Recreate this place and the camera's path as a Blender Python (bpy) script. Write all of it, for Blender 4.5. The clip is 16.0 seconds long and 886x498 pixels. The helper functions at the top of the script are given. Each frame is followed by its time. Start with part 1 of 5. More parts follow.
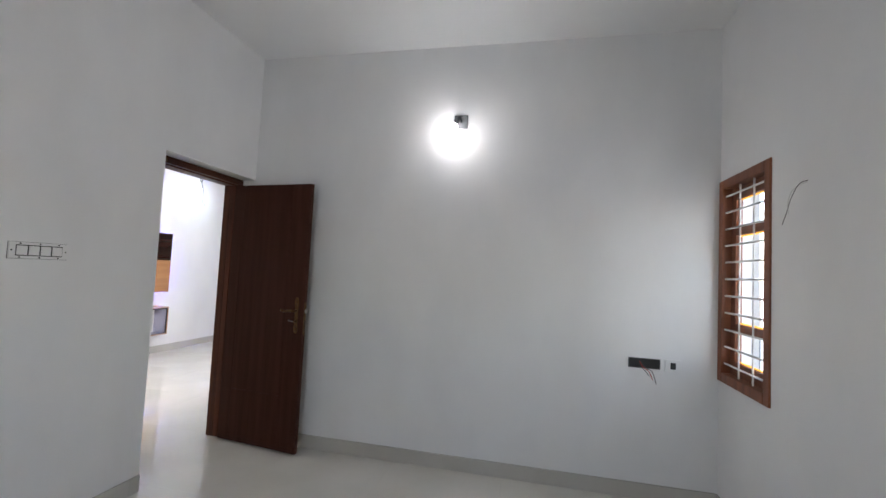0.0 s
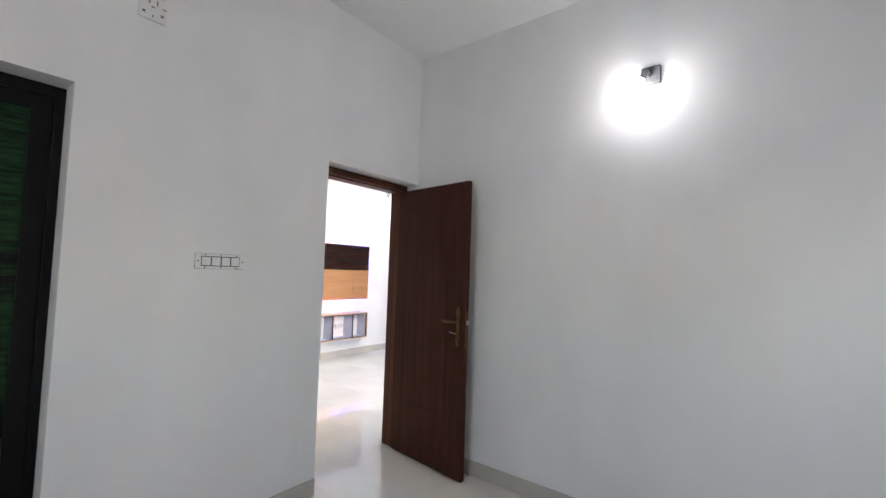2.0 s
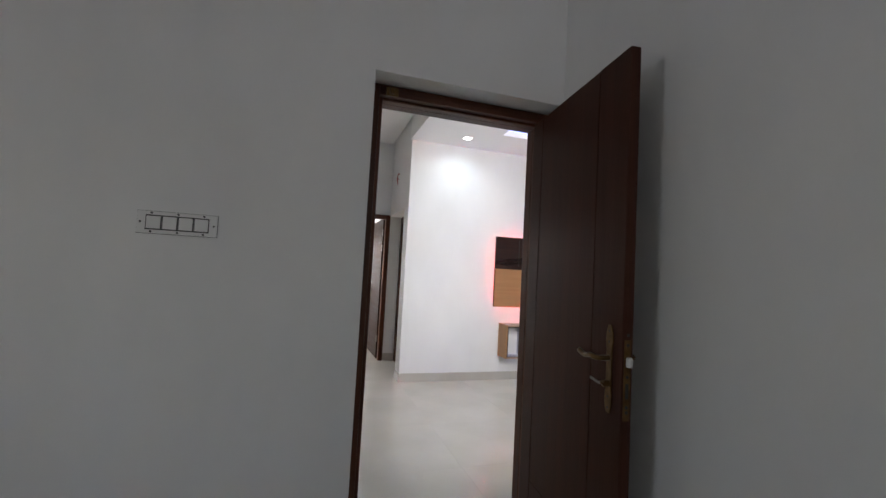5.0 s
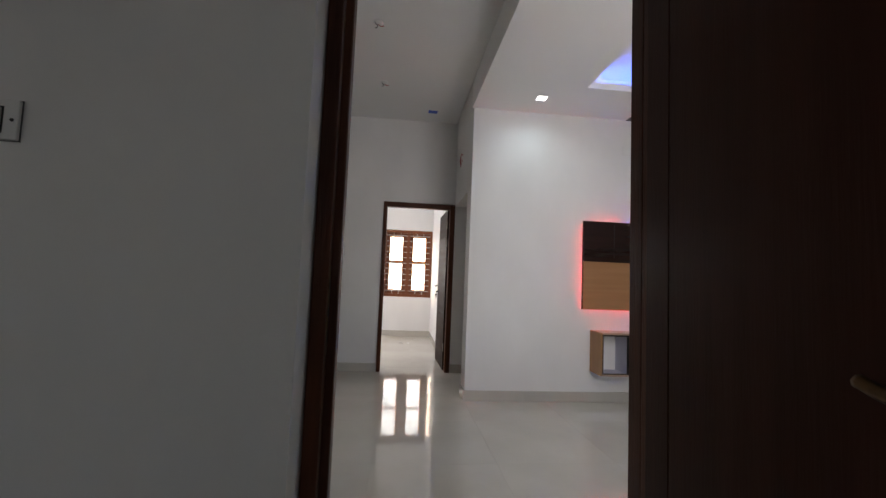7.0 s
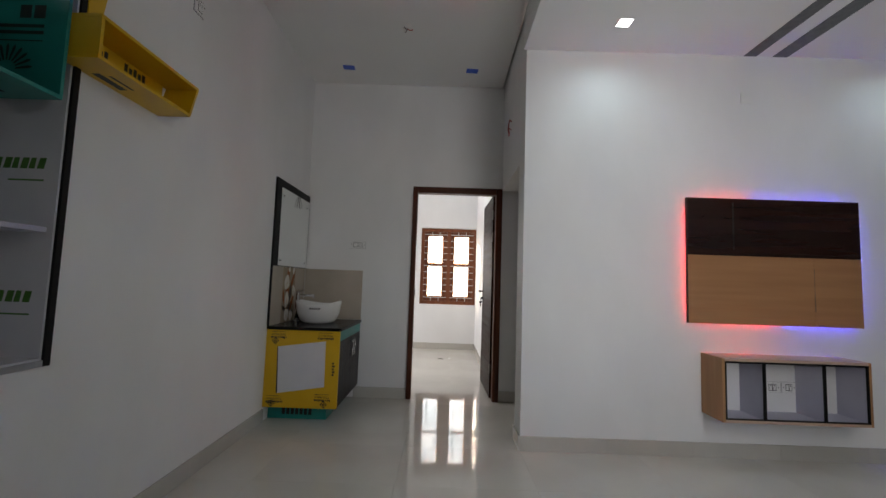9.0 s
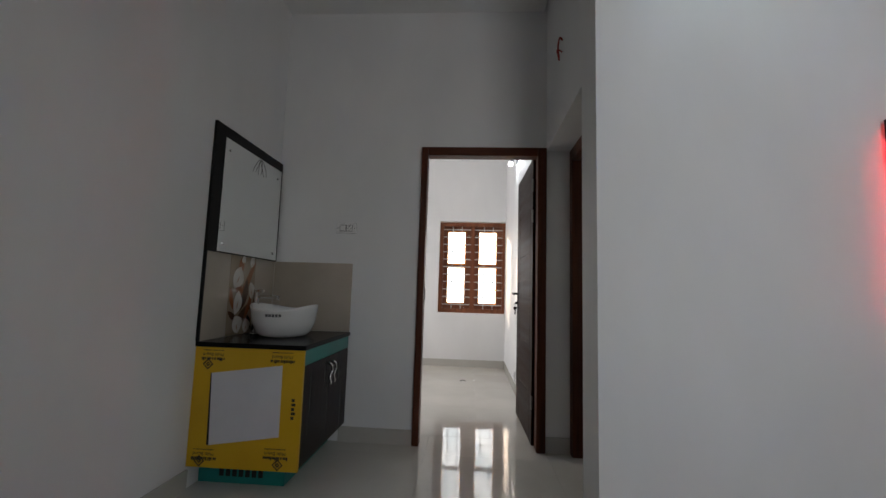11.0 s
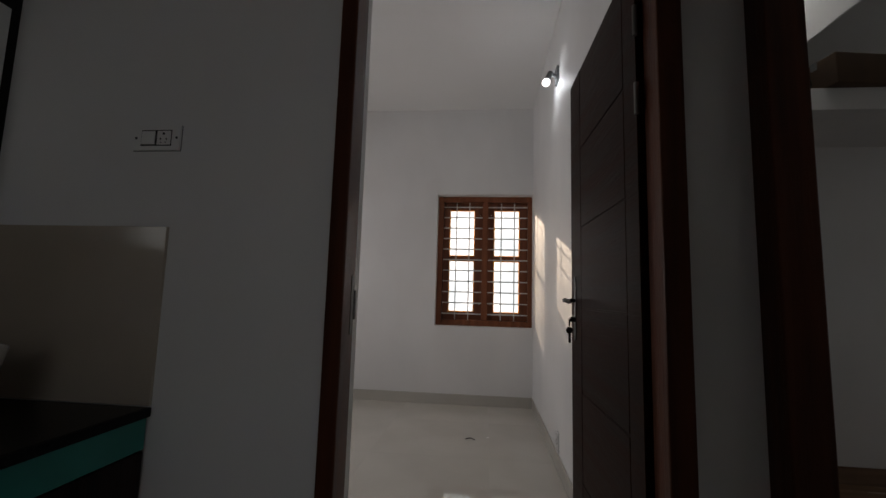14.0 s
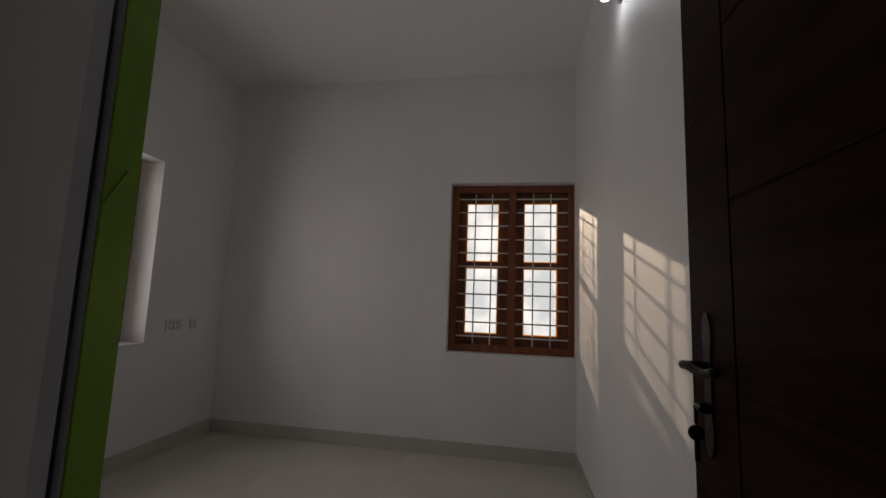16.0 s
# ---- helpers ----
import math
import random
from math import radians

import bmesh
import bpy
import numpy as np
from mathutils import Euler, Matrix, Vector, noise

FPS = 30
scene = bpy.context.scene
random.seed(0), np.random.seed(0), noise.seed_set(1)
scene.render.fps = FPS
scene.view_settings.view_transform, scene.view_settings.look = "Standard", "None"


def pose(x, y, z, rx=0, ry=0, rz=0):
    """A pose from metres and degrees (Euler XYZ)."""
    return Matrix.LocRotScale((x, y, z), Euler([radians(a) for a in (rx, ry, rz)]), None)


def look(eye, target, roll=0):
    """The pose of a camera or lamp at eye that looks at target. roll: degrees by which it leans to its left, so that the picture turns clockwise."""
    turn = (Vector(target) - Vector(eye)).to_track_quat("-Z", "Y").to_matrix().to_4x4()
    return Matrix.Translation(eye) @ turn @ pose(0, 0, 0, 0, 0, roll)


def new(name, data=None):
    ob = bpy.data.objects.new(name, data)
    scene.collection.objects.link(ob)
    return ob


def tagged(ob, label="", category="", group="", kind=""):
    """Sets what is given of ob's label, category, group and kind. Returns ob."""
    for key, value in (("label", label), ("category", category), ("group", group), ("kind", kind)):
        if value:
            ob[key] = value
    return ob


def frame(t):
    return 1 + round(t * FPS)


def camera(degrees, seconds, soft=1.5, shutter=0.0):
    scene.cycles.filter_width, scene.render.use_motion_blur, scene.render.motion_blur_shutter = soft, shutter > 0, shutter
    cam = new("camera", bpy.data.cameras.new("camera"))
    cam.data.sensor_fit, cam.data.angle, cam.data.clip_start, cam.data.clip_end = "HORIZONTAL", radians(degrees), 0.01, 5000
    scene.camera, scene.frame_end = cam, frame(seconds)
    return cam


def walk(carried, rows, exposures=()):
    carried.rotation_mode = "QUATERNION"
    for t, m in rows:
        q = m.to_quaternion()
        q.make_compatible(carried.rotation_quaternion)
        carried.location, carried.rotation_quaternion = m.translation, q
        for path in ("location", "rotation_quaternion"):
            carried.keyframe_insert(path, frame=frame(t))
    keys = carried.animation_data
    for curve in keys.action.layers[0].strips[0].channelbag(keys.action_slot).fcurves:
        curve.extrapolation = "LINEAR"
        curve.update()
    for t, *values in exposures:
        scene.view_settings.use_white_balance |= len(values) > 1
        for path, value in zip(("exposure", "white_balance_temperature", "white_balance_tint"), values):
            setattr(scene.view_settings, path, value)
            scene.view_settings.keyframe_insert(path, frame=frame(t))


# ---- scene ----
cam = camera(93.3, 16.0)
PATH = [
    (0, (-3.069, -2.336, 1.427), (-1.118, -1.909, 1.536), 2.8),
    (0.5, (-2.999, -2.355, 1.418), (-1.096, -1.749, 1.527), 2.5),
    (1, (-2.877, -2.336, 1.427), (-1.037, -1.561, 1.541), 2.3),
    (1.5, (-2.711, -2.327, 1.42), (-0.984, -1.325, 1.536), 2.2),
    (2, (-2.535, -2.278, 1.417), (-0.96, -1.05, 1.526), 1.9),
    (2.5, (-2.251, -2.257, 1.394), (-0.867, -0.817, 1.505), 2.4),
    (3, (-2.007, -2.169, 1.389), (-0.74, -0.626, 1.504), 2.3),
    (3.5, (-1.754, -2.1, 1.37), (-0.652, -0.435, 1.485), 2.5),
    (4, (-1.529, -1.998, 1.322), (-0.585, -0.239, 1.44), 2.7),
    (4.2, (-1.404, -1.959, 1.333), (-0.564, -0.146, 1.434), 2.9),
    (6.3, (-0.806, -1.184, 1.203), (-0.408, 0.771, 1.341), 2.5),
    (6.5, (-0.746, -1.131, 1.181), (-0.421, 0.838, 1.322), 2.3),
    (7, (-0.685, -0.87, 1.171), (-0.478, 1.114, 1.309), 2.3),
    (7.5, (-0.637, -0.613, 1.151), (-0.507, 1.377, 1.298), 2.2),
    (8, (-0.581, -0.366, 1.149), (-0.529, 1.628, 1.3), 2.1),
    (8.5, (-0.568, -0.083, 1.144), (-0.563, 1.911, 1.301), 2.0),
    (9, (-0.554, 0.197, 1.136), (-0.569, 2.191, 1.298), 1.9),
    (9.5, (-0.532, 0.478, 1.102), (-0.599, 2.469, 1.272), 1.9),
    (10, (-0.533, 0.774, 1.079), (-0.657, 2.763, 1.257), 1.9),
    (10.2, (-0.526, 0.895, 1.069), (-0.659, 2.882, 1.254), 1.9),
    (12.3, (-0.535, 2.258, 1.034), (-0.664, 4.242, 1.256), 1.6),
    (12.5, (-0.534, 2.379, 1.054), (-0.662, 4.364, 1.26), 1.8),
    (13, (-0.521, 2.689, 1.064), (-0.632, 4.674, 1.275), 1.9),
    (13.5, (-0.487, 2.998, 1.062), (-0.618, 4.982, 1.279), 1.7),
    (14, (-0.492, 3.303, 1.063), (-0.696, 5.28, 1.283), 1.6),
    (14.5, (-0.477, 3.597, 1.079), (-0.734, 5.568, 1.302), 1.8),
    (15, (-0.455, 3.883, 1.089), (-0.76, 5.846, 1.319), 1.7),
    (15.5, (-0.46, 4.113, 1.113), (-0.8, 6.07, 1.34), 1.8),
    (16, (-0.477, 4.269, 1.166), (-0.817, 6.225, 1.403), 2.1),
]
walk(cam, [(t, look(eye, target, roll)) for t, eye, target, roll in PATH],
     exposures=[(0.0, 2.72, 6900, 20), (1.5, 3.02, 6900, 20), (2.5, 3.0, 6900, 20), (3.0, 2.84, 6900, 20), (4.2, 2.15, 6950, 20), (6.3, 1.12, 7050, 19), (7.0, 0.8, 7200, 20), (8.0, 0.78, 7250, 19), (9.0, 0.74, 6950, 17),
                (10.2, 0.58, 6800, 16), (12.5, -0.3, 6850, 17), (14.0, -1.2, 7050, 19), (15.0, -1.7, 7250, 20), (16.0, -1.88, 7250, 20)])

# ---- world, sun and large lights ----
SUN_WAY = Vector((1.0, -2.62, -0.81)).normalized()
world = bpy.data.worlds.new("world")
scene.world = world
world.use_nodes = True
wn = world.node_tree
sky = wn.nodes.new("ShaderNodeTexSky")
sky.sky_type, sky.sun_disc = "NISHITA", False
sky.sun_elevation, sky.sun_rotation = radians(16.2), radians(-20.0)
wn.nodes["Background"].inputs["Strength"].default_value = 0.15
wn.links.new(sky.outputs[0], wn.nodes["Background"].inputs["Color"])

sun_data = bpy.data.lights.new("sun", "SUN")
sun_data.energy, sun_data.angle, sun_data.color = 5.0, radians(0.5), (1.0, 0.85, 0.64)
sun = new("sun", sun_data)
sun.matrix_world = look((0, 20, 20), Vector((0, 20, 20)) + SUN_WAY)


def area_lamp(name, eye, target, w, h, watts, color, spread=170):
    d = bpy.data.lights.new(name, "AREA")
    d.shape, d.size, d.size_y, d.energy, d.color = "RECTANGLE", w, h, watts, color
    d.spread = radians(spread)
    o = new(name, d)
    o.matrix_world = look(eye, target)
    return o


def point_lamp(name, at, watts, color, radius=0.03):
    d = bpy.data.lights.new(name, "POINT")
    d.energy, d.color, d.shadow_soft_size = watts, color, radius
    o = new(name, d)
    o.location = at
    return o


def spot_lamp(name, eye, target, watts, color, degrees, radius=0.03):
    d = bpy.data.lights.new(name, "SPOT")
    d.energy, d.color, d.shadow_soft_size, d.spot_size, d.spot_blend = watts, color, radius, radians(degrees), 1.0
    o = new(name, d)
    o.matrix_world = look(eye, target)
    return o


DAY = (0.93, 0.97, 1.0)
BLUE_DAY = (0.78, 0.905, 1.0)
# daylight through the bedroom windows; west and hall lamps are fills in made-up openings
area_lamp("daylight_bedroom", (-0.305, -3.74, 1.46), (-0.305, 0, 1.46), 0.48, 1.15, 0.98, BLUE_DAY)
# added fill for the east wall, from an assumed opening out of view
area_lamp("fill_bedroom_west", (-4.52, -1.9, 1.65), (0, -1.9, 1.65), 0.8, 0.9, 2.2, BLUE_DAY)
# added fill for hall and passage, behind an invented opening in the south wall
area_lamp("fill_hall", (0.9, 0.06, 1.82), (0.9, 3, 1.82), 1.1, 1.8, 10.5, DAY, 145)
area_lamp("daylight_side", (-3.16, 6.18, 1.43), (0, 6.18, 1.43), 1.0, 1.15, 20.0, DAY, 145)
area_lamp("daylight_store", (3.3, 4.7, 1.15), (0, 4.7, 1.0), 1.3, 1.6, 1.1, DAY)
point_lamp("bulb_bedroom", (-0.225, -1.72, 2.45), 0.27, (0.78, 0.92, 1.0), 0.035)
point_lamp("bulb_bedroom_far", (-0.095, 6.06, 2.515), 2.9, (0.78, 0.92, 1.0), 0.035)
point_lamp("bulb_store", (1.15, 5.45, 2.95), 6.5, (0.93, 1.0, 0.98), 0.05)
for lx, ly in ((0.578, 2.84), (2.75, 2.84), (0.578, 0.75), (2.75, 0.75)):
    spot_lamp("downlight_lamp", (lx, ly, 2.875), (lx, ly, 0), 4.2, (0.62, 0.90, 1.0), 165)

# ---- materials ----
def base_mat(name, rough=0.5, metal=0.0):
    m = bpy.data.materials.new(name)
    m.use_nodes = True
    b = m.node_tree.nodes["Principled BSDF"]
    b.inputs["Roughness"].default_value, b.inputs["Metallic"].default_value = rough, metal
    return m, m.node_tree, b


def surface(name, c1, c2, rough=0.5, metal=0.0, scale=(3, 3, 3), fine=60.0, bump=0.05, spread=0.08, coat=0.0, random_tint=0.0, detail=5.0, spec=0.5):
    """A surface of two near colours mixed by coarse noise, with fine grain in relief and gloss."""
    m, t, b = base_mat(name, rough, metal)
    N, L = t.nodes, t.links
    tc, mp = N.new("ShaderNodeTexCoord"), N.new("ShaderNodeMapping")
    mp.inputs["Scale"].default_value = scale
    L.new(tc.outputs["Object"], mp.inputs["Vector"])
    n1 = N.new("ShaderNodeTexNoise")
    n1.inputs["Scale"].default_value, n1.inputs["Detail"].default_value = 1.0, detail
    L.new(mp.outputs[0], n1.inputs["Vector"])
    ramp = N.new("ShaderNodeValToRGB")
    ramp.color_ramp.elements[0].position, ramp.color_ramp.elements[1].position = 0.35, 0.65
    ramp.color_ramp.elements[0].color, ramp.color_ramp.elements[1].color = (*c1, 1), (*c2, 1)
    L.new(n1.outputs[0], ramp.inputs[0])
    out = ramp.outputs[0]
    if random_tint:
        oi, hs, mr = N.new("ShaderNodeObjectInfo"), N.new("ShaderNodeHueSaturation"), N.new("ShaderNodeMapRange")
        mr.inputs["To Min"].default_value, mr.inputs["To Max"].default_value = 1 - random_tint, 1 + random_tint
        L.new(oi.outputs["Random"], mr.inputs[0])
        L.new(mr.outputs[0], hs.inputs["Value"])
        L.new(out, hs.inputs["Color"])
        out = hs.outputs[0]
    L.new(out, b.inputs["Base Color"])
    n2 = N.new("ShaderNodeTexNoise")
    n2.inputs["Scale"].default_value, n2.inputs["Detail"].default_value = fine, 4.0
    L.new(mp.outputs[0] if fine < 30 else tc.outputs["Object"], n2.inputs["Vector"])
    r = N.new("ShaderNodeMapRange")
    r.inputs["To Min"].default_value, r.inputs["To Max"].default_value = max(0.01, rough - spread), rough + spread
    L.new(n1.outputs[0], r.inputs[0])
    L.new(r.outputs[0], b.inputs["Roughness"])
    if bump:
        bp = N.new("ShaderNodeBump")
        bp.inputs["Strength"].default_value, bp.inputs["Distance"].default_value = bump, 0.004
        L.new(n2.outputs[0], bp.inputs["Height"])
        L.new(bp.outputs[0], b.inputs["Normal"])
    b.inputs["Coat Weight"].default_value = coat
    b.inputs["Specular IOR Level"].default_value = spec
    return m


def wood(name, dark, light, rough=0.4, along="z", bump=0.25, coat=0.0, spec=0.3):
    s = {"z": (22, 22, 1.3), "x": (1.3, 22, 22), "y": (22, 1.3, 22)}[along]
    return surface(name, dark, light, rough, 0, s, 9.0, bump, 0.1, coat, detail=8.0, spec=spec)


def glow(name, color, strength):
    m = bpy.data.materials.new(name)
    m.use_nodes = True
    t = m.node_tree
    t.nodes.remove(t.nodes["Principled BSDF"])
    e = t.nodes.new("ShaderNodeEmission")
    e.inputs[0].default_value, e.inputs[1].default_value = (*color, 1), strength
    t.links.new(e.outputs[0], t.nodes["Material Output"].inputs[0])
    return m


PAINT = surface("white_wall_paint", (0.745, 0.745, 0.74), (0.815, 0.815, 0.81), 0.55, 0, (1.6, 1.6, 0.9), 140, 0.07, 0.07, detail=7.0)
CEIL = surface("ceiling_paint", (0.82, 0.82, 0.81), (0.86, 0.86, 0.85), 0.75, 0, (0.7, 0.7, 0.7), 120, 0.05)
TILE = surface("ivory_polished_tile", (0.59, 0.565, 0.505), (0.645, 0.62, 0.56), 0.05, 0, (2.2, 2.2, 2.2), 200, 0.0, 0.015, random_tint=0.015)
GROUT = surface("tile_joint", (0.50, 0.48, 0.44), (0.56, 0.545, 0.50), 0.7, 0, (6, 6, 6), 90, 0.1)
SKIRT = surface("beige_skirting_tile", (0.47, 0.45, 0.41), (0.53, 0.51, 0.465), 0.22, 0, (2, 2, 2), 150, 0.02, 0.05, random_tint=0.03)
DOORWOOD = wood("brown_door_veneer", (0.046, 0.016, 0.010), (0.062, 0.023, 0.015), 0.42, "z", 0.14, 0.0, 0.06)
FRAMEWOOD = wood("dark_frame_wood", (0.052, 0.014, 0.0065), (0.108, 0.032, 0.014), 0.40, "z", 0.3, 0.0, 0.2)
FRAMEWOOD_X = wood("dark_frame_wood_across", (0.052, 0.014, 0.0065), (0.108, 0.032, 0.014), 0.40, "x", 0.3, 0.0, 0.2)
DARKWOOD = wood("dark_textured_veneer", (0.012, 0.0036, 0.002), (0.027, 0.0085, 0.0046), 0.42, "x", 0.35, 0.0, 0.035)
WINWOOD = wood("red_brown_window_wood", (0.16, 0.050, 0.022), (0.26, 0.090, 0.042), 0.42, "z", 0.25)
SASHWOOD = wood("red_brown_sash_wood", (0.14, 0.045, 0.020), (0.22, 0.075, 0.035), 0.45, "z", 0.25)
BARS = surface("white_painted_steel", (0.62, 0.62, 0.60), (0.72, 0.72, 0.70), 0.4, 0, (20, 20, 20), 150, 0.05)
BRASS = surface("antique_brass", (0.10, 0.055, 0.022), (0.17, 0.10, 0.042), 0.38, 1.0, (30, 30, 30), 150, 0.08, 0.1)
CHROME = surface("chrome", (0.75, 0.75, 0.76), (0.8, 0.8, 0.8), 0.08, 1.0, (10, 10, 10), 150, 0.0, 0.03)
STEEL = surface("dull_steel", (0.20, 0.19, 0.18), (0.27, 0.26, 0.25), 0.42, 0.9, (25, 25, 25), 150, 0.05)
BLACKMETAL = surface("black_metal", (0.012, 0.012, 0.012), (0.02, 0.02, 0.02), 0.35, 0.6, (20, 20, 20), 150, 0.05)
PLASTIC = surface("white_plastic", (0.74, 0.74, 0.73), (0.78, 0.78, 0.77), 0.3, 0, (10, 10, 10), 200, 0.0, 0.03)
GREYPL = surface("grey_plastic", (0.09, 0.095, 0.10), (0.13, 0.135, 0.14), 0.45, 0, (20, 20, 20), 150, 0.05)
BLACKPL = surface("black_plastic", (0.015, 0.015, 0.016), (0.025, 0.025, 0.026), 0.4, 0, (20, 20, 20), 150, 0.03)
BLACKTRIM = surface("black_laminate", (0.004, 0.004, 0.004), (0.007, 0.006, 0.006), 0.45, 0, (8, 8, 8), 150, 0.05, spec=0.2)
GRANITE = surface("black_granite", (0.005, 0.005, 0.0055), (0.012, 0.0115, 0.012), 0.22, 0, (90, 90, 90), 300, 0.0, 0.05, spec=0.10)
YELLOW = surface("yellow_film_board", (0.64, 0.375, 0.010), (0.70, 0.42, 0.016), 0.35, 0, (4, 4, 4), 25, 0.08, 0.1)
TEAL = surface("teal_film_board", (0.006, 0.20, 0.175), (0.010, 0.25, 0.22), 0.32, 0, (5, 5, 5), 25, 0.08, 0.1)
GREEN = surface("green_film", (0.16, 0.36, 0.003), (0.22, 0.44, 0.004), 0.16, 0, (14, 14, 3), 12, 0.04, 0.06, spec=0.3)
WHITEBOARD = surface("white_board", (0.62, 0.62, 0.66), (0.68, 0.68, 0.71), 0.4, 0, (4, 4, 4), 120, 0.03)
LILAC = surface("lilac_board", (0.42, 0.42, 0.52), (0.48, 0.48, 0.57), 0.4, 0, (4, 4, 4), 120, 0.03)
INK = surface("black_print", (0.012, 0.012, 0.012), (0.02, 0.02, 0.02), 0.5, 0, (20, 20, 20), 100, 0.0)
GREENINK = surface("green_print", (0.05, 0.16, 0.02), (0.07, 0.2, 0.03), 0.5, 0, (20, 20, 20), 100, 0.0)
DARKLAM = wood("dark_glossy_laminate", (0.013, 0.005, 0.0035), (0.024, 0.009, 0.0065), 0.20, "x", 0.02)
VANWOOD = wood("streaked_dark_film_wood", (0.003, 0.002, 0.002), (0.022, 0.011, 0.010), 0.30, "z", 0.3, 0.0, 0.12)
OAK = wood("light_oak_laminate", (0.35, 0.168, 0.076), (0.40, 0.20, 0.092), 0.42, "x", 0.05)
OAKSIDE = wood("oak_side_laminate", (0.35, 0.18, 0.085), (0.41, 0.22, 0.105), 0.42, "z", 0.06)
PINKOAK = wood("pale_pink_oak_top", (0.44, 0.30, 0.22), (0.50, 0.35, 0.27), 0.4, "x", 0.08)
SPLASH = surface("beige_gloss_wall_tile", (0.43, 0.375, 0.31), (0.49, 0.43, 0.36), 0.12, 0, (2.5, 2.5, 2.5), 150, 0.0, 0.03)
CERAMIC = surface("white_ceramic", (0.78, 0.78, 0.77), (0.81, 0.81, 0.80), 0.08, 0, (5, 5, 5), 150, 0.0, 0.02)
PETAL = surface("lily_petal_print", (0.62, 0.58, 0.52), (0.74, 0.71, 0.66), 0.15, 0, (9, 9, 9), 100, 0.0, 0.03)
LEAFRED = surface("rust_leaf_print", (0.20, 0.06, 0.02), (0.34, 0.12, 0.04), 0.15, 0, (14, 14, 4), 100, 0.0, 0.03)
LEAFDARK = surface("dark_leaf_print", (0.05, 0.025, 0.012), (0.12, 0.05, 0.025), 0.15, 0, (14, 14, 4), 100, 0.0, 0.03)
DECOR = surface("decor_tile_ground", (0.27, 0.21, 0.145), (0.37, 0.295, 0.215), 0.13, 0, (10, 10, 5), 100, 0.0, 0.03)
PVC_GRASS = surface("green_streaked_door_panel", (0.002, 0.006, 0.003), (0.012, 0.050, 0.018), 0.35, 0, (9, 9, 70), 90, 0.1, 0.1, detail=8, spec=0.15)
ALU_BLACK = surface("black_aluminium", (0.004, 0.004, 0.004), (0.006, 0.006, 0.006), 0.45, 0.0, (10, 10, 10), 120, 0.04, spec=0.15)
ALU = surface("grey_aluminium", (0.36, 0.36, 0.38), (0.42, 0.42, 0.44), 0.4, 0.5, (10, 10, 30), 120, 0.04)
WOODTILE = wood("wood_look_floor_tile", (0.25, 0.15, 0.085), (0.36, 0.225, 0.13), 0.25, "x", 0.05)
WOODSKIRT = wood("brown_skirting_tile", (0.17, 0.10, 0.06), (0.24, 0.145, 0.09), 0.3, "x", 0.05)
LEAFGREEN = surface("garden_leaf", (0.05, 0.085, 0.025), (0.09, 0.13, 0.04), 0.5, 0, (12, 12, 12), 60, 0.1)
CARDBOARD = surface("cardboard", (0.055, 0.028, 0.013), (0.08, 0.043, 0.02), 0.8, 0, (6, 6, 6), 60, 0.15)
SACK = surface("dark_sack", (0.005, 0.005, 0.005), (0.012, 0.010, 0.010), 0.7, 0, (8, 8, 8), 40, 0.4)
BLUE = surface("blue_tape", (0.02, 0.09, 0.55), (0.03, 0.12, 0.65), 0.4, 0, (20, 20, 20), 100, 0.05)
WIRE = surface("grey_cable", (0.05, 0.045, 0.045), (0.08, 0.07, 0.07), 0.5, 0, (20, 20, 20), 100, 0.0)
REDWIRE = surface("red_cable", (0.35, 0.02, 0.015), (0.42, 0.03, 0.02), 0.5, 0, (20, 20, 20), 100, 0.0)
WHITEWIRE = surface("white_cable", (0.55, 0.55, 0.54), (0.62, 0.62, 0.6), 0.5, 0, (20, 20, 20), 100, 0.0)
GROUND = surface("grey_earth", (0.13, 0.125, 0.115), (0.18, 0.175, 0.16), 0.9, 0, (0.8, 0.8, 0.8), 20, 0.4)
BULB = glow("bulb_glow", (0.95, 0.98, 1.0), 12.0)
PANEL_GLOW = glow("downlight_glow", (0.92, 0.97, 1.0), 6.0)
RED_LED = glow("red_led_glow", (1.0, 0.03, 0.035), 44.0)
BLUE_LED = glow("blue_led_glow", (0.10, 0.08, 1.0), 54.0)
COVE_BLUE = glow("cove_blue_glow", (0.02, 0.13, 1.0), 12.0)
COVE_WHITE = glow("cove_white_glow", (0.85, 0.93, 1.0), 2.4)
COVE_WARM = glow("cove_amber_glow", (1.0, 0.55, 0.08), 5.0)


def glass_mat(name, rough=0.0, tint=(0.97, 0.99, 0.98)):
    m, t, b = base_mat(name, rough)
    b.inputs["Base Color"].default_value = (*tint, 1)
    b.inputs["Transmission Weight"].default_value, b.inputs["IOR"].default_value = 1.0, 1.05
    return m


GLASS = glass_mat("window_glass")
# translucent amber that imitates sun glowing on the pane edges
RIM_GLOW = bpy.data.materials.new("amber_rim_glow")
RIM_GLOW.use_nodes = True
ft = RIM_GLOW.node_tree
ft.nodes.remove(ft.nodes["Principled BSDF"])
fb = ft.nodes.new("ShaderNodeBsdfTranslucent")
fb.inputs[0].default_value = (0.92, 0.55, 0.16, 1)
ft.links.new(fb.outputs[0], ft.nodes["Material Output"].inputs[0])
MIRROR, _, mb = base_mat("mirror_silver", 0.01, 1.0)
mb.inputs["Base Color"].default_value = (0.86, 0.88, 0.87, 1)

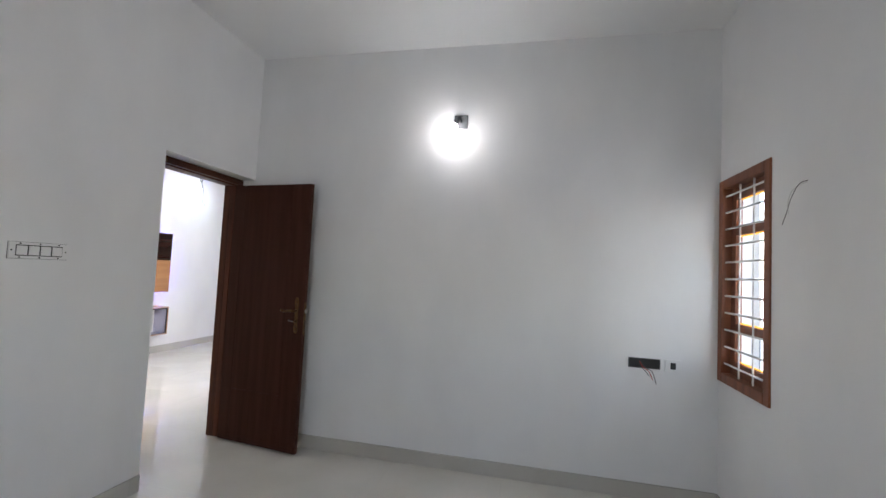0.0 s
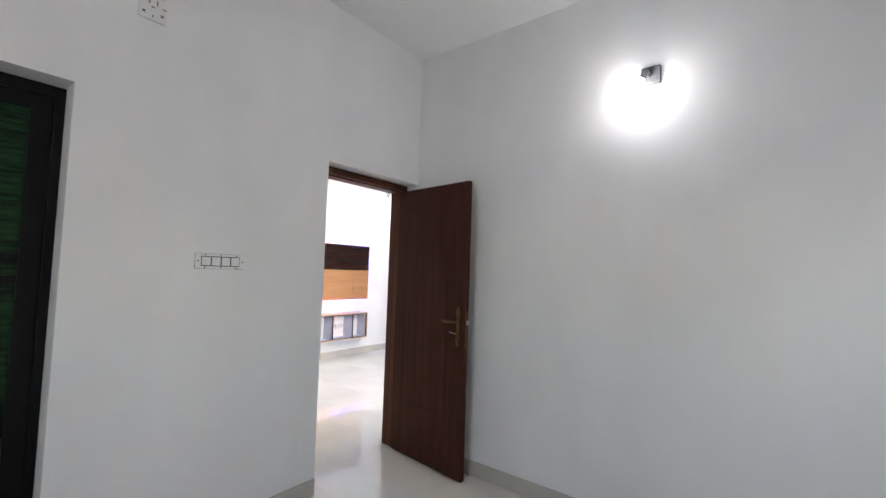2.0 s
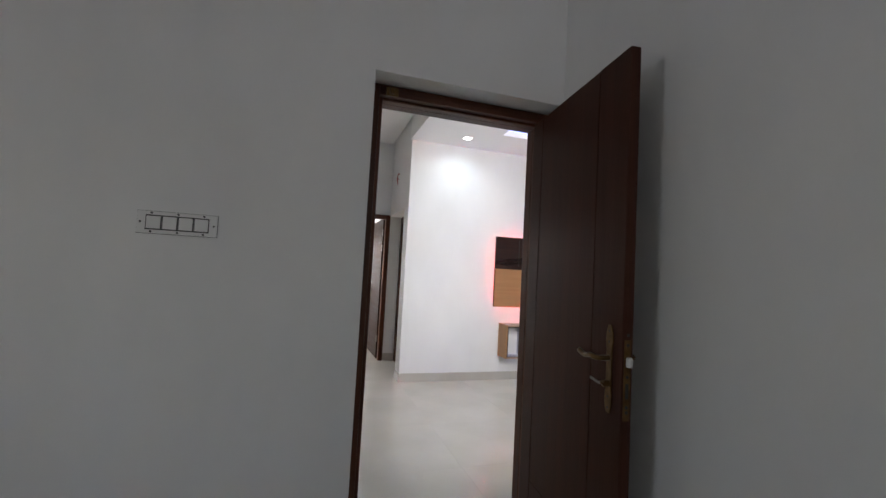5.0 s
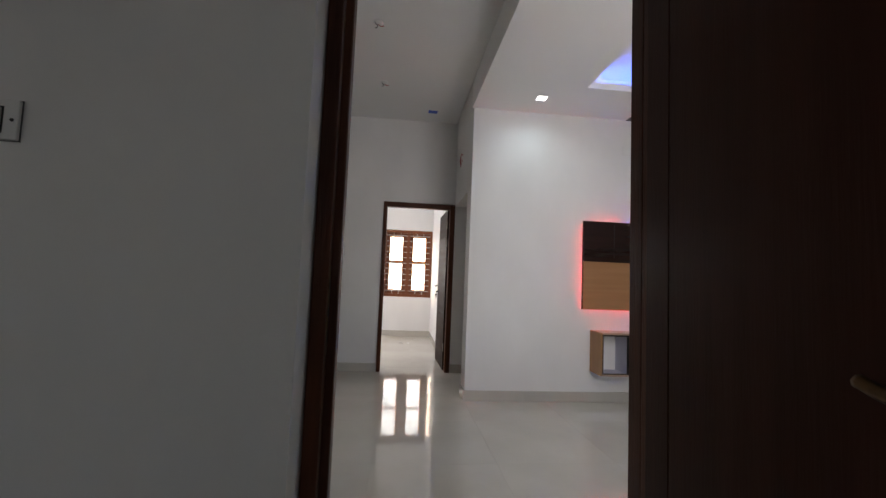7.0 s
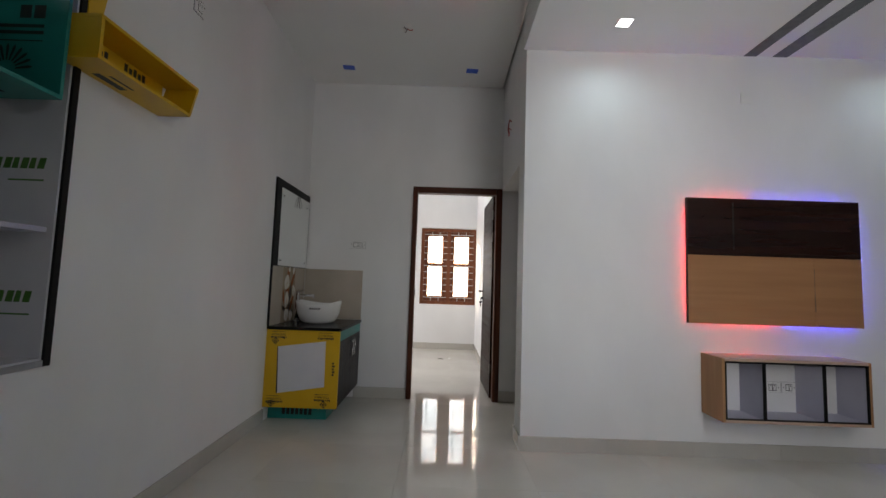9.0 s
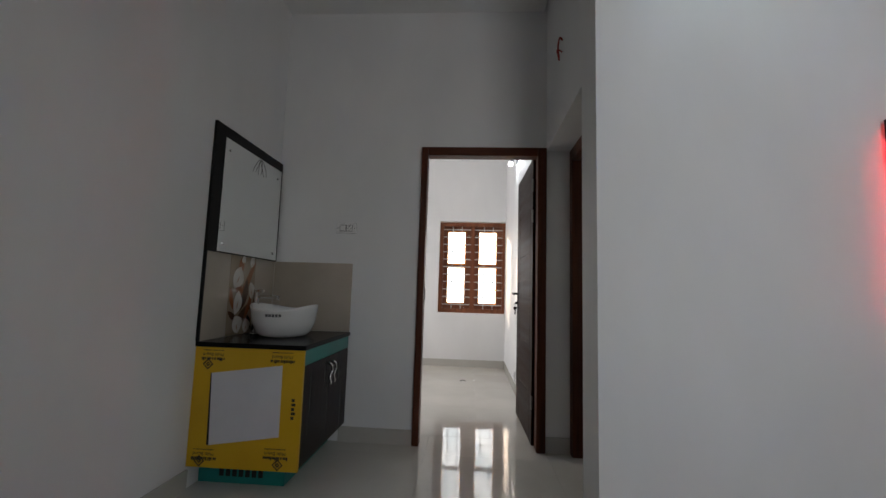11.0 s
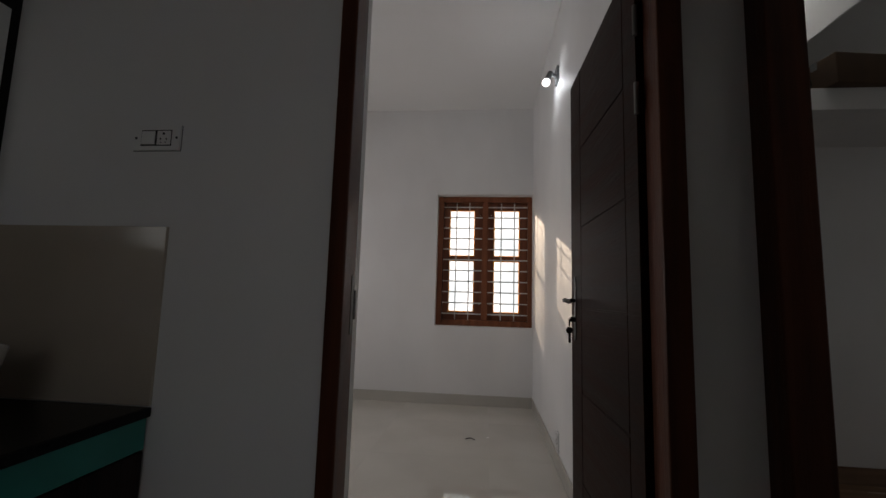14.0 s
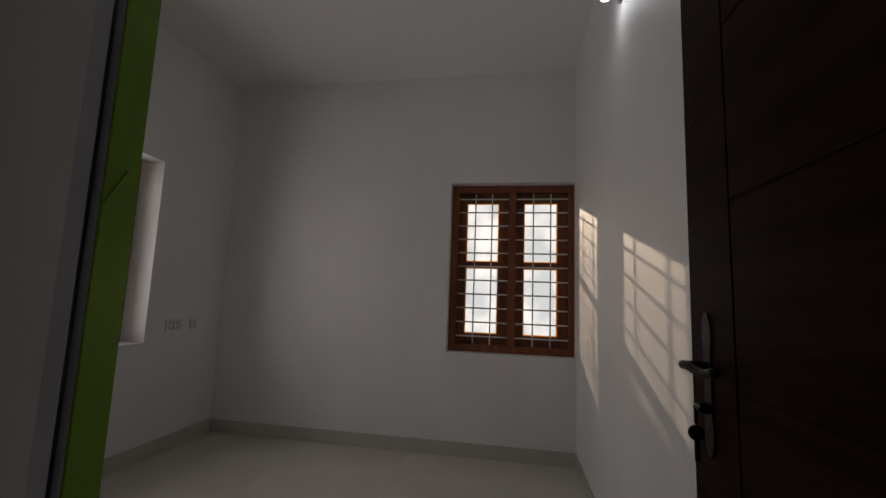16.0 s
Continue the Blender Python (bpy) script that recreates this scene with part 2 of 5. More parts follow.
def glow_card_mat(name, strength):
    """Self-lit card: pale haze with soft grey-green masses of far plants, painted as glow."""
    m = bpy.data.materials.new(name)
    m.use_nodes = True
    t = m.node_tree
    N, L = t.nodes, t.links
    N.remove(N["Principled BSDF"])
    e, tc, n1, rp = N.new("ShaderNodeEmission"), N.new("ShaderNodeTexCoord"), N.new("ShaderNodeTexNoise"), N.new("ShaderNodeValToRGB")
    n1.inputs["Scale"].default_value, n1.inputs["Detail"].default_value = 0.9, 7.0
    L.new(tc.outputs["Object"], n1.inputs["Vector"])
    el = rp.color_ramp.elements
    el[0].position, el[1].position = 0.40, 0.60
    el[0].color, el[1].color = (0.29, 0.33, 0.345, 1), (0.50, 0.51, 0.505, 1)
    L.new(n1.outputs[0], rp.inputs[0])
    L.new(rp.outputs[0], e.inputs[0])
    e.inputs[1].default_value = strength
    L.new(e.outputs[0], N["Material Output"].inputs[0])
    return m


# emission paints the bright outdoors and also lights the far bedroom
HAZE_CARD = glow_card_mat("glowing_hazy_card", 7.8)

# ---- building helpers ----
def box(bm, lo, hi, bev=0.0):
    lo, hi = [min(a, b) for a, b in zip(lo, hi)], [max(a, b) for a, b in zip(lo, hi)]
    v = [bm.verts.new((x, y, z)) for x in (lo[0], hi[0]) for y in (lo[1], hi[1]) for z in (lo[2], hi[2])]
    f = [bm.faces.new([v[i] for i in q]) for q in ((0, 1, 3, 2), (4, 6, 7, 5), (0, 4, 5, 1), (2, 3, 7, 6), (0, 2, 6, 4), (1, 5, 7, 3))]
    if bev:
        bmesh.ops.bevel(bm, geom=list({e for q in f for e in q.edges}), offset=bev, segments=2, affect="EDGES", profile=0.5)
    return bm


def boxes(*items, bev=0.0):
    bm = bmesh.new()
    for lo, hi in items:
        box(bm, lo, hi, bev)
    return bm


def prism(points, axis, lo, hi, bev=0.0):
    """An outline in the plane across an axis, drawn out from lo to hi along it."""
    bm = bmesh.new()
    def at(p, w):
        return {"x": (w, p[0], p[1]), "y": (p[0], w, p[1]), "z": (p[0], p[1], w)}[axis]
    a, b = [bm.verts.new(at(p, lo)) for p in points], [bm.verts.new(at(p, hi)) for p in points]
    bm.faces.new(a), bm.faces.new(b[::-1])
    for i in range(len(a)):
        j = (i + 1) % len(a)
        bm.faces.new((a[j], a[i], b[i], b[j]))
    bmesh.ops.recalc_face_normals(bm, faces=bm.faces)
    if bev:
        bmesh.ops.bevel(bm, geom=list(bm.edges), offset=bev, segments=2, affect="EDGES", profile=0.5)
    return bm


def rod(bm, a, b, r, seg=8, r2=None):
    a, b = Vector(a), Vector(b)
    m = Matrix.Translation((a + b) / 2) @ (b - a).to_track_quat("Z", "Y").to_matrix().to_4x4()
    bmesh.ops.create_cone(bm, cap_ends=True, segments=seg, radius1=r, radius2=r if r2 is None else r2, depth=(b - a).length, matrix=m)
    return bm


def rods(*items, seg=8):
    bm = bmesh.new()
    for a, b, r in items:
        rod(bm, a, b, r, seg)
    return bm


def tube(points, r, seg=6):
    """A bent tube through points, smoothed."""
    pts = [Vector(p) for p in points]
    fine = []
    for i in range(len(pts) - 1):
        p0, p1, p2, p3 = pts[max(i - 1, 0)], pts[i], pts[i + 1], pts[min(i + 2, len(pts) - 1)]
        for k in range(5):
            u = k / 5
            fine.append(0.5 * (2 * p1 + (p2 - p0) * u + (2 * p0 - 5 * p1 + 4 * p2 - p3) * u * u + (3 * p1 - p0 - 3 * p2 + p3) * u ** 3))
    fine.append(pts[-1])
    bm, rings = bmesh.new(), []
    side = Vector((0.31, 0.77, 0.55))
    for i, p in enumerate(fine):
        d = (fine[min(i + 1, len(fine) - 1)] - fine[max(i - 1, 0)]).normalized()
        u = d.cross(side).normalized()
        w = d.cross(u)
        rings.append([bm.verts.new(p + r * (math.cos(2 * math.pi * k / seg) * u + math.sin(2 * math.pi * k / seg) * w)) for k in range(seg)])
    for q, n in zip(rings, rings[1:]):
        for k in range(seg):
            bm.faces.new((q[k], q[(k + 1) % seg], n[(k + 1) % seg], n[k]))
    bm.faces.new(rings[0][::-1]), bm.faces.new(rings[-1])
    return bm


def lathe(profile, seg=40, squash=(1, 1), wave=0.0):
    """Turned about z from (radius, z) pairs; wave lifts the outer points along the longer axis."""
    bm, rings = bmesh.new(), []
    top = max(z for _, z in profile)
    for r, z in profile:
        ring = []
        for k in range(seg):
            a = 2 * math.pi * k / seg
            lift = wave * math.cos(2 * a) * (z / top) ** 3 if top else 0
            ring.append(bm.verts.new((r * math.cos(a) * squash[0], r * math.sin(a) * squash[1], z + lift)))
        rings.append(ring)
    for q, n in zip(rings, rings[1:]):
        for k in range(seg):
            bm.faces.new((q[k], q[(k + 1) % seg], n[(k + 1) % seg], n[k]))
    bm.faces.new(rings[0][::-1]), bm.faces.new(rings[-1])
    bmesh.ops.recalc_face_normals(bm, faces=bm.faces)
    return bm


def mesh_of(name, bm, material, smooth=False):
    me = bpy.data.meshes.new(name)
    bm.normal_update()
    bm.to_mesh(me)
    bm.free()
    me.materials.append(material)
    if smooth:
        for p in me.polygons:
            p.use_smooth = True
    return me


def part(name, bm, material, parent, label="", smooth=False):
    """One mesh under a thing or a part; its points are given in the coordinates of the top thing."""
    o = new(name, mesh_of(name, bm, material, smooth))
    o.parent = parent
    return tagged(o, label)


def thing(name, m, label, category, group="", kind=""):
    o = new(name)
    o.matrix_basis = m
    o.empty_display_size = 0.1
    return tagged(o, label, category, group, kind)


def single(name, bm, material, label, category="", group="", kind="", smooth=False, m=None):
    o = new(name, mesh_of(name, bm, material, smooth))
    if m is not None:
        o.matrix_basis = m
    return tagged(o, label, category, group, kind)


def structure(name, bm, material, label, category):
    return single(name, bm, material, label, category, kind="structure")


def wall(name, along, lo, hi, holes, label="plain white painted plaster wall", material=None):
    """A wall box from lo to hi that runs along x or y, with holes (a0, a1, z0, z1) right through it."""
    k = 0 if along == "x" else 1
    bm = bmesh.new()
    cuts = sorted({lo[k], hi[k], *[h[0] for h in holes], *[h[1] for h in holes]})
    for a0, a1 in zip(cuts, cuts[1:]):
        z = lo[2]
        for h in sorted([h for h in holes if h[0] <= a0 and h[1] >= a1], key=lambda h: h[2]):
            if h[2] > z:
                p, q = list(lo), list(hi)
                p[k], q[k], p[2], q[2] = a0, a1, z, h[2]
                box(bm, p, q)
            z = h[3]
        if z < hi[2]:
            p, q = list(lo), list(hi)
            p[k], q[k], p[2] = a0, a1, z
            box(bm, p, q)
    bmesh.ops.remove_doubles(bm, verts=bm.verts, dist=0.0005)
    return structure(name, bm, material or PAINT, label, "wall")


# ---- the plan, in metres ----
X_LEFT = -1.965     # hall, wall with the basin
Y_TV = 3.195        # wall with the screen board
Y_END = 4.383        # end wall with the far bedroom's door
Y_B2 = 7.55         # far bedroom, window wall
X_B2L, X_B2R = -2.977, -0.02
Z_B1, Z_HALL, Z_TV, Z_B2 = 3.165, 3.165, 2.895, 3.025
Y_S = -3.53        # bedroom, window wall
WIN2 = (-0.998, -0.005, 0.760, 2.106)
WIN1 = (-0.608, 0.002, 0.818, 2.108)

# the third hole is made up, an unseen opening for the hall fill
wall("wall_bedroom_north", "x", (-4.4, -0.02, 0), (5.9, 0.23, 3.4), [(-0.878, 0.003, 0, 2.118), (-2.998, -2.151, 0, 2.152), (0.35, 1.45, 0.9, 2.75)])
wall("wall_bedroom_east", "y", (0.003, Y_S, 0), (0.23, -0.02, 3.4), [])
wall("wall_bedroom_south", "x", (-4.4, Y_S - 0.23, 0), (0.23, Y_S, 3.4), [WIN1])
# this hole is assumed, cut for the west fill lamp
wall("wall_bedroom_west", "y", (-4.63, Y_S - 0.23, 0), (-4.4, 0.23, 3.4), [(-2.3, -1.5, 1.2, 2.1)])
wall("wall_hall_left", "y", (X_LEFT - 0.23, 0.23, 0), (X_LEFT, Y_END, 3.4), [(0.98, 1.688, 0.81, 2.33)])
wall("wall_hall_end", "x", (X_LEFT - 0.23, Y_END, 0), (0.25, Y_END + 0.202, 3.4), [(-0.887, -0.005, 0, 2.1)])
wall("wall_tv", "x", (0, Y_TV, 0), (5.9, Y_TV + 0.235, 3.4), [])
wall("wall_store_opening", "y", (0, Y_TV + 0.235, 0), (0.25, Y_END, 3.4), [(Y_TV + 0.235, Y_END, 0, 2.085)])
wall("wall_hall_east", "y", (5.7, 0.23, 0), (5.93, Y_TV, 3.4), [])
wall("wall_far_bedroom_right", "y", (X_B2R, Y_END + 0.202, 0), (0.25, Y_B2 + 0.23, 3.4), [])
wall("wall_far_bedroom_window", "x", (X_B2L - 0.23, Y_B2, 0), (X_B2R, Y_B2 + 0.23, 3.4), [WIN2])
wall("wall_far_bedroom_left", "y", (X_B2L - 0.23, Y_END + 0.202, 0), (X_B2L, Y_B2, 3.4), [(5.58, 6.81, 0.793, 2.077)])
wall("wall_far_bedroom_south", "x", (X_B2L - 0.23, Y_END, 0), (X_LEFT - 0.23, Y_END + 0.202, 3.4), [])
wall("wall_store_back", "x", (1.15, 6.20, 0), (3.4, 7.6, 3.8), [])
wall("wall_store_end", "x", (0.25, 7.6, 0), (1.15, 7.8, 3.8), [])
wall("wall_store_right", "y", (3.2, Y_TV + 0.235, 0), (3.4, 6.20, 3.8), [(4.0, 5.4, 0.3, 2.0)])
wall("wall_bath_back", "x", (-4.4, 1.6, 0), (X_LEFT - 0.5, 1.8, 3.4), [], "plain grey-white plaster wall")

structure("ceiling_bedroom", boxes(((-4.4, Y_S, Z_B1), (0.003, -0.02, Z_B1 + 0.12))), CEIL, "flat white painted ceiling of the bedroom", "ceiling")
structure("ceiling_hall", boxes(((X_LEFT, 0.23, Z_HALL), (-0.02, Y_END, Z_HALL + 0.12))), CEIL, "flat white painted ceiling over the passage", "ceiling")
structure("ceiling_far_bedroom", boxes(((X_B2L, Y_END + 0.202, Z_B2), (X_B2R, Y_B2, Z_B2 + 0.12))), CEIL, "flat white painted ceiling of the far bedroom", "ceiling")
structure("ceiling_store", boxes(((0.25, Y_TV + 0.235, 3.5), (3.2, 7.6, 3.62))), CEIL, "plain ceiling over the store room", "ceiling")
structure("roof_slab", boxes(((-5, -4.3, 3.82), (6.3, 8.2, 3.95))), CEIL, "plain concrete roof slab", "roof")
# false ceiling with a sunk tray: four strips round the opening, and the tray above
CX0, CX1, CY0, CY1 = 0.895, 3.35, 1.05, 2.565
bm = bmesh.new()
rim = [(-0.02, 0.23), (5.7, 0.23), (5.7, Y_TV), (-0.02, Y_TV)]
hole = [(CX0, CY0), (CX1, CY0), (CX1, CY1), (CX0, CY1)]
ring = [[bm.verts.new((x, y, z)) for x, y in pts] for z in (Z_TV, Z_TV + 0.06) for pts in (rim, hole)]
for k in range(4):
    n = (k + 1) % 4
    bm.faces.new((ring[0][k], ring[1][k], ring[1][n], ring[0][n]))
    bm.faces.new((ring[2][k], ring[2][n], ring[3][n], ring[3][k]))
    bm.faces.new((ring[1][k], ring[3][k], ring[3][n], ring[1][n]))
    bm.faces.new((ring[0][k], ring[0][n], ring[2][n], ring[2][k]))
bmesh.ops.recalc_face_normals(bm, faces=bm.faces)
structure("ceiling_false", bm, CEIL, "white gypsum false ceiling with a sunk light tray", "ceiling")
structure("ceiling_drop", boxes(((-0.02, 0.23, Z_TV + 0.06), (0.03, Y_TV, 3.4))), CEIL, "white upright face of the dropped ceiling", "ceiling")
structure("ceiling_tray", boxes(((CX0 - 0.25, CY0 - 0.25, 3.12), (CX1 + 0.25, CY1 + 0.25, 3.16)),
          ((CX0 - 0.29, CY0 - 0.25, Z_TV + 0.06), (CX0 - 0.25, CY1 + 0.25, 3.16)), ((CX1 + 0.25, CY0 - 0.25, Z_TV + 0.06), (CX1 + 0.29, CY1 + 0.25, 3.16)),
          ((CX0 - 0.25, CY1 + 0.25, Z_TV + 0.06), (CX1 + 0.25, CY1 + 0.29, 3.16)), ((CX0 - 0.25, CY0 - 0.29, Z_TV + 0.06), (CX1 + 0.25, CY0 - 0.25, 3.16))), CEIL,
          "white sunk tray of the false ceiling", "ceiling")

structure("floor_bedroom", boxes(((-4.4, Y_S, -0.1), (0.003, 0.23, -0.006))), GROUT, "floor bed with fine tile joints", "floor")
floor_hall = structure("floor_hall", boxes(((X_LEFT - 0.2, 0.23, -0.1), (5.7, Y_END + 0.202, -0.006))), GROUT, "floor bed with fine tile joints", "floor")
floor_b2 = structure("floor_far_bedroom", boxes(((X_B2L, Y_END + 0.202, -0.1), (X_B2R, Y_B2, -0.006))), GROUT, "floor bed with fine tile joints", "floor")
floor_b1 = bpy.data.objects["floor_bedroom"]
structure("floor_store", boxes(((0.25, Y_TV + 0.235, -0.1), (3.2, 7.6, -0.006))), GROUT, "floor bed under brown plank tiles", "floor")
structure("ground", boxes(((-400, -400, -0.9), (400, 400, -0.5))), GROUND, "bare grey ground round the house", "ground")
# glowing card with painted haze, stands in for the sunlit outdoors
structure("backdrop", boxes(((-4.4, 19.8, -0.5), (12, 20, 9))), HAZE_CARD, "glowing backdrop card painted with bright haze and pale plants", "backdrop")


def baseboard(label_end, *items, mat=None, h=0.10, run=0.6):
    """A mortar bed with skirting tiles of one length in front of it; the last tile of a run is cut."""
    bed = bmesh.new()
    cuts = []
    for lo, hi in items:
        ax = 0 if abs(hi[0] - lo[0]) > abs(hi[1] - lo[1]) else 1
        m = 0.002
        box(bed, (lo[0] + m * ax, lo[1] + m * (1 - ax), 0), (hi[0] - m * ax, hi[1] - m * (1 - ax), h - m))
        a = lo[ax]
        while hi[ax] - a > 0.002:
            e = min(a + run, hi[ax])
            p, q = list(lo), list(hi)
            p[ax], q[ax] = a + 0.0004, e - 0.0004
            cuts.append((p, q))
            a = e
    d = structure("baseboard", bed, GROUT, "low skirting of beige tile " + label_end, "skirting")
    for p, q in cuts:
        part("tile", boxes(((*p, 0.0), (*q, h)), bev=0.0012), mat or SKIRT, d)
    return d


S = 0.012
baseboard("round the bedroom walls", ((-2.151, -0.02 - S), (-0.878, -0.0205)), ((-4.4, -0.02 - S), (-2.998, -0.0205)), ((-S, Y_S), (0.0025, -0.02)), ((-4.4, Y_S + 0.0005), (-S, Y_S + S)), ((-4.3995, Y_S + 0.02), (-4.4 + S, -0.02 - S)))
baseboard("along the hall wall with the basin", ((X_LEFT + 0.0005, 0.23), (X_LEFT + S, 3.58)))
baseboard("along the hall end wall", ((-1.42, Y_END - S), (-0.905, Y_END - 0.0005)), ((0.0, Y_END - S), (0.162, Y_END - 0.0005)))
baseboard("under the screen wall", ((-S, Y_TV - S), (5.7, Y_TV - 0.0005)), ((-S, Y_TV), (-0.0005, Y_TV + 0.235)))
baseboard("along the hall door wall", ((0.02, 0.2305), (5.7, 0.23 + S)), ((X_LEFT + S, 0.2305), (-0.91, 0.23 + S)))
baseboard("round the far bedroom", ((X_B2L, Y_B2 - S), (X_B2R - S, Y_B2 - 0.0005)), ((X_B2R - S, 4.6), (X_B2R - 0.0005, Y_B2)), ((X_B2L + 0.0005, 4.6), (X_B2L + S, Y_B2 - S)))
baseboard("of brown tile in the store", ((1.138, 6.20 - S), (3.2, 6.1995)), ((1.138, 6.20), (1.1495, 7.6)), mat=WOODSKIRT)


# ---- doors ----
def door_frame(name, x0, x1, y0, y1, z1, w, label, wr=None, wh=None):
    wr, wh = wr or w, wh or w
    d = thing(name, pose((x0 + x1) / 2, (y0 + y1) / 2, 0), label, "door frame", kind="structure")
    c = (x1 - x0) / 2
    h = (y1 - y0) / 2
    part("jamb", boxes(((-c, -h, 0), (-c + w, h, z1)), bev=0.004), FRAMEWOOD, d)
    part("jamb", boxes(((c - wr, -h, 0), (c, h, z1)), bev=0.004), FRAMEWOOD, d)
    part("head", boxes(((-c + w, -h, z1 - wh), (c - wr, h, z1)), bev=0.004), FRAMEWOOD_X, d)
    return d


def lever_handle(parent, material, x, z, side, keys=False):
    """Long back plate, bent lever and key knob on one face; side is the y of that face's outward way."""
    f = 0.0175 * side
    o = 0.004 * side
    w = 0.0165
    outline = [(-w, -0.115), (-0.5 * w, -0.135), (0.5 * w, -0.135), (w, -0.115), (w * 1.15, -0.09), (w * 0.85, -0.06), (w * 0.85, 0.06), (w * 1.15, 0.09), (w, 0.115), (0.4 * w, 0.138), (-0.4 * w, 0.138), (-w, 0.115), (-1.15 * w, 0.09), (-0.85 * w, 0.06), (-0.85 * w, -0.06), (-1.15 * w, -0.09)]
    h = part("handle_plate", prism([(x + a, z + b) for a, b in outline], "y", min(f, f + o), max(f, f + o), 0.001), material, parent, "ornate metal handle plate")
    for dz in (-0.118, 0.118, -0.085, 0.085):
        part("plate_screw", rods(((x, f, z + dz), (x, f + 1.35 * o, z + dz), 0.0035), seg=8), BLACKPL, h)
    y = f + 0.045 * side
    part("lever", tube([(x, f, z + 0.035), (x, y, z + 0.035), (x - 0.03, y + 0.006 * side, z + 0.038), (x - 0.075, y, z + 0.030), (x - 0.115, y - 0.004 * side, z + 0.038)], 0.0085, 8), material, h, smooth=True)
    part("key_knob", rods(((x, f, z - 0.045), (x, f + 0.022 * side, z - 0.045), 0.011), ((x - 0.015, f + 0.022 * side, z - 0.045), (x + 0.010, f + 0.022 * side, z - 0.045), 0.006), seg=12), material, h)
    if keys:
        b = bmesh.new()
        box(b, (x - 0.003, f + 0.024 * side, z - 0.075), (x + 0.003, f + 0.030 * side, z - 0.045), 0.001)
        rod(b, (x - 0.002, f + 0.027 * side, z - 0.092), (x + 0.002, f + 0.027 * side, z - 0.092), 0.015, 14)
        box(b, (x - 0.002, f + 0.021 * side, z - 0.145), (x + 0.002, f + 0.031 * side, z - 0.10), 0.001)
        part("key", b, material, h, "key hanging in the lock")


def door_leaf(name, hinge, length, height, m, grooves, label, metal, keys, zh=1.02, sides=(-1, 1), inset=0.062):
    """Local: hinge edge at x 0, free edge at x length, faces at y plus and minus 0.0175."""
    d = thing(name, m, label, "door")
    bm = boxes(((0, -0.0145, 0.012), (length, 0.0145, height)))
    b = 0.10
    for s in (-1, 1):
        lo, hi = sorted((s * 0.0145, s * 0.0175))
        for p, q in (((0, lo, 0.012), (b, hi, height)), ((length - b - 0.07, lo, 0.012), (length, hi, height))):
            box(bm, p, q, 0.0008)
    part("core", bm, hinge, d)
    zs = [0.012] + grooves + [height]
    for s in (-1, 1):
        lo, hi = sorted((s * 0.0146, s * 0.0175))
        for z0, z1 in zip(zs, zs[1:]):
            part("panel", boxes(((b + 0.004, lo, z0 + 0.003), (length - b - 0.074, hi, z1 - 0.003)), bev=0.002), hinge, d)
    for s in sides:
        lever_handle(d, metal, length - inset, zh, s, keys and s > 0)
    part("lock_plate", boxes(((length - 0.0005, -0.011, 0.90), (length + 0.002, 0.011, 1.14)), bev=0.0006), metal, d, "metal lock plate on the edge")
    lp = part("latch", boxes(((length + 0.002, -0.008, zh + 0.020), (length + 0.019, 0.008, zh + 0.050)), bev=0.005), BARS, d, "pale sprung latch")
    for dz in (0.115, 0.085, -0.01, -0.10, -0.115):
        part("edge_hole", rods(((length + 0.0015, 0, zh + dz), (length + 0.0026, 0, zh + dz), 0.005), seg=10), BLACKPL, d)
    part("bolt_slot", boxes(((length + 0.0015, -0.005, zh - 0.075), (length + 0.0026, 0.005, zh - 0.03))), BLACKPL, d)
    return d


door_frame("door_1", -0.877, 0.002, 0.132, 0.178, 2.116, 0.056, "dark brown wooden door frame of the bedroom", 0.046, 0.055)
rebate = bpy.data.objects["door_1"]
part("rebate_jamb", boxes(((-0.4395, -0.060, 0), (-0.4395 + 0.036, -0.0236, 2.116)), bev=0.003), FRAMEWOOD, rebate)
part("rebate_jamb", boxes(((0.4395 - 0.045, -0.060, 0), (0.4395, -0.0236, 2.116)), bev=0.003), FRAMEWOOD, rebate)
part("rebate_head", boxes(((-0.4395 + 0.036, -0.060, 2.070), (0.4395 - 0.045, -0.0236, 2.116)), bev=0.003), FRAMEWOOD_X, rebate)
part("back_jamb", boxes(((0.4395 - 0.046, 0.0235, 0), (0.4395, 0.083, 2.116)), bev=0.003), FRAMEWOOD, rebate)
part("back_head", boxes(((-0.4395, 0.0235, 2.062), (0.4395 - 0.0465, 0.083, 2.116)), bev=0.003), FRAMEWOOD_X, rebate)
sk = part("strike_plate", boxes(((-0.4037, -0.053, 0.985), (-0.4022, -0.030, 1.190)), bev=0.0006), BRASS, rebate, "dull metal strike plate")
for zz, hh in ((1.012, 0.030), (1.075, 0.022), (1.135, 0.022)):
    part("strike_slot", boxes(((-0.4024, -0.049, zz), (-0.4016, -0.034, zz + hh)), bev=0.0004), BLACKPL, sk)
a1 = math.degrees(math.atan2(-0.741, -0.086))
leaf1 = door_leaf("bedroom_door", DOORWOOD, 0.746, 2.056, pose(-0.062, 0.098, 0, 0, 0, a1), [0.42], "open brown wooden flush door with brass lever handles", BRASS, False, 1.04)
part("key", tube([(0.678, -0.0175, 0.995), (0.676, -0.045, 0.995), (0.655, -0.052, 1.000), (0.640, -0.056, 1.004)], 0.004, 8), STEEL, leaf1, "small key in the lock")
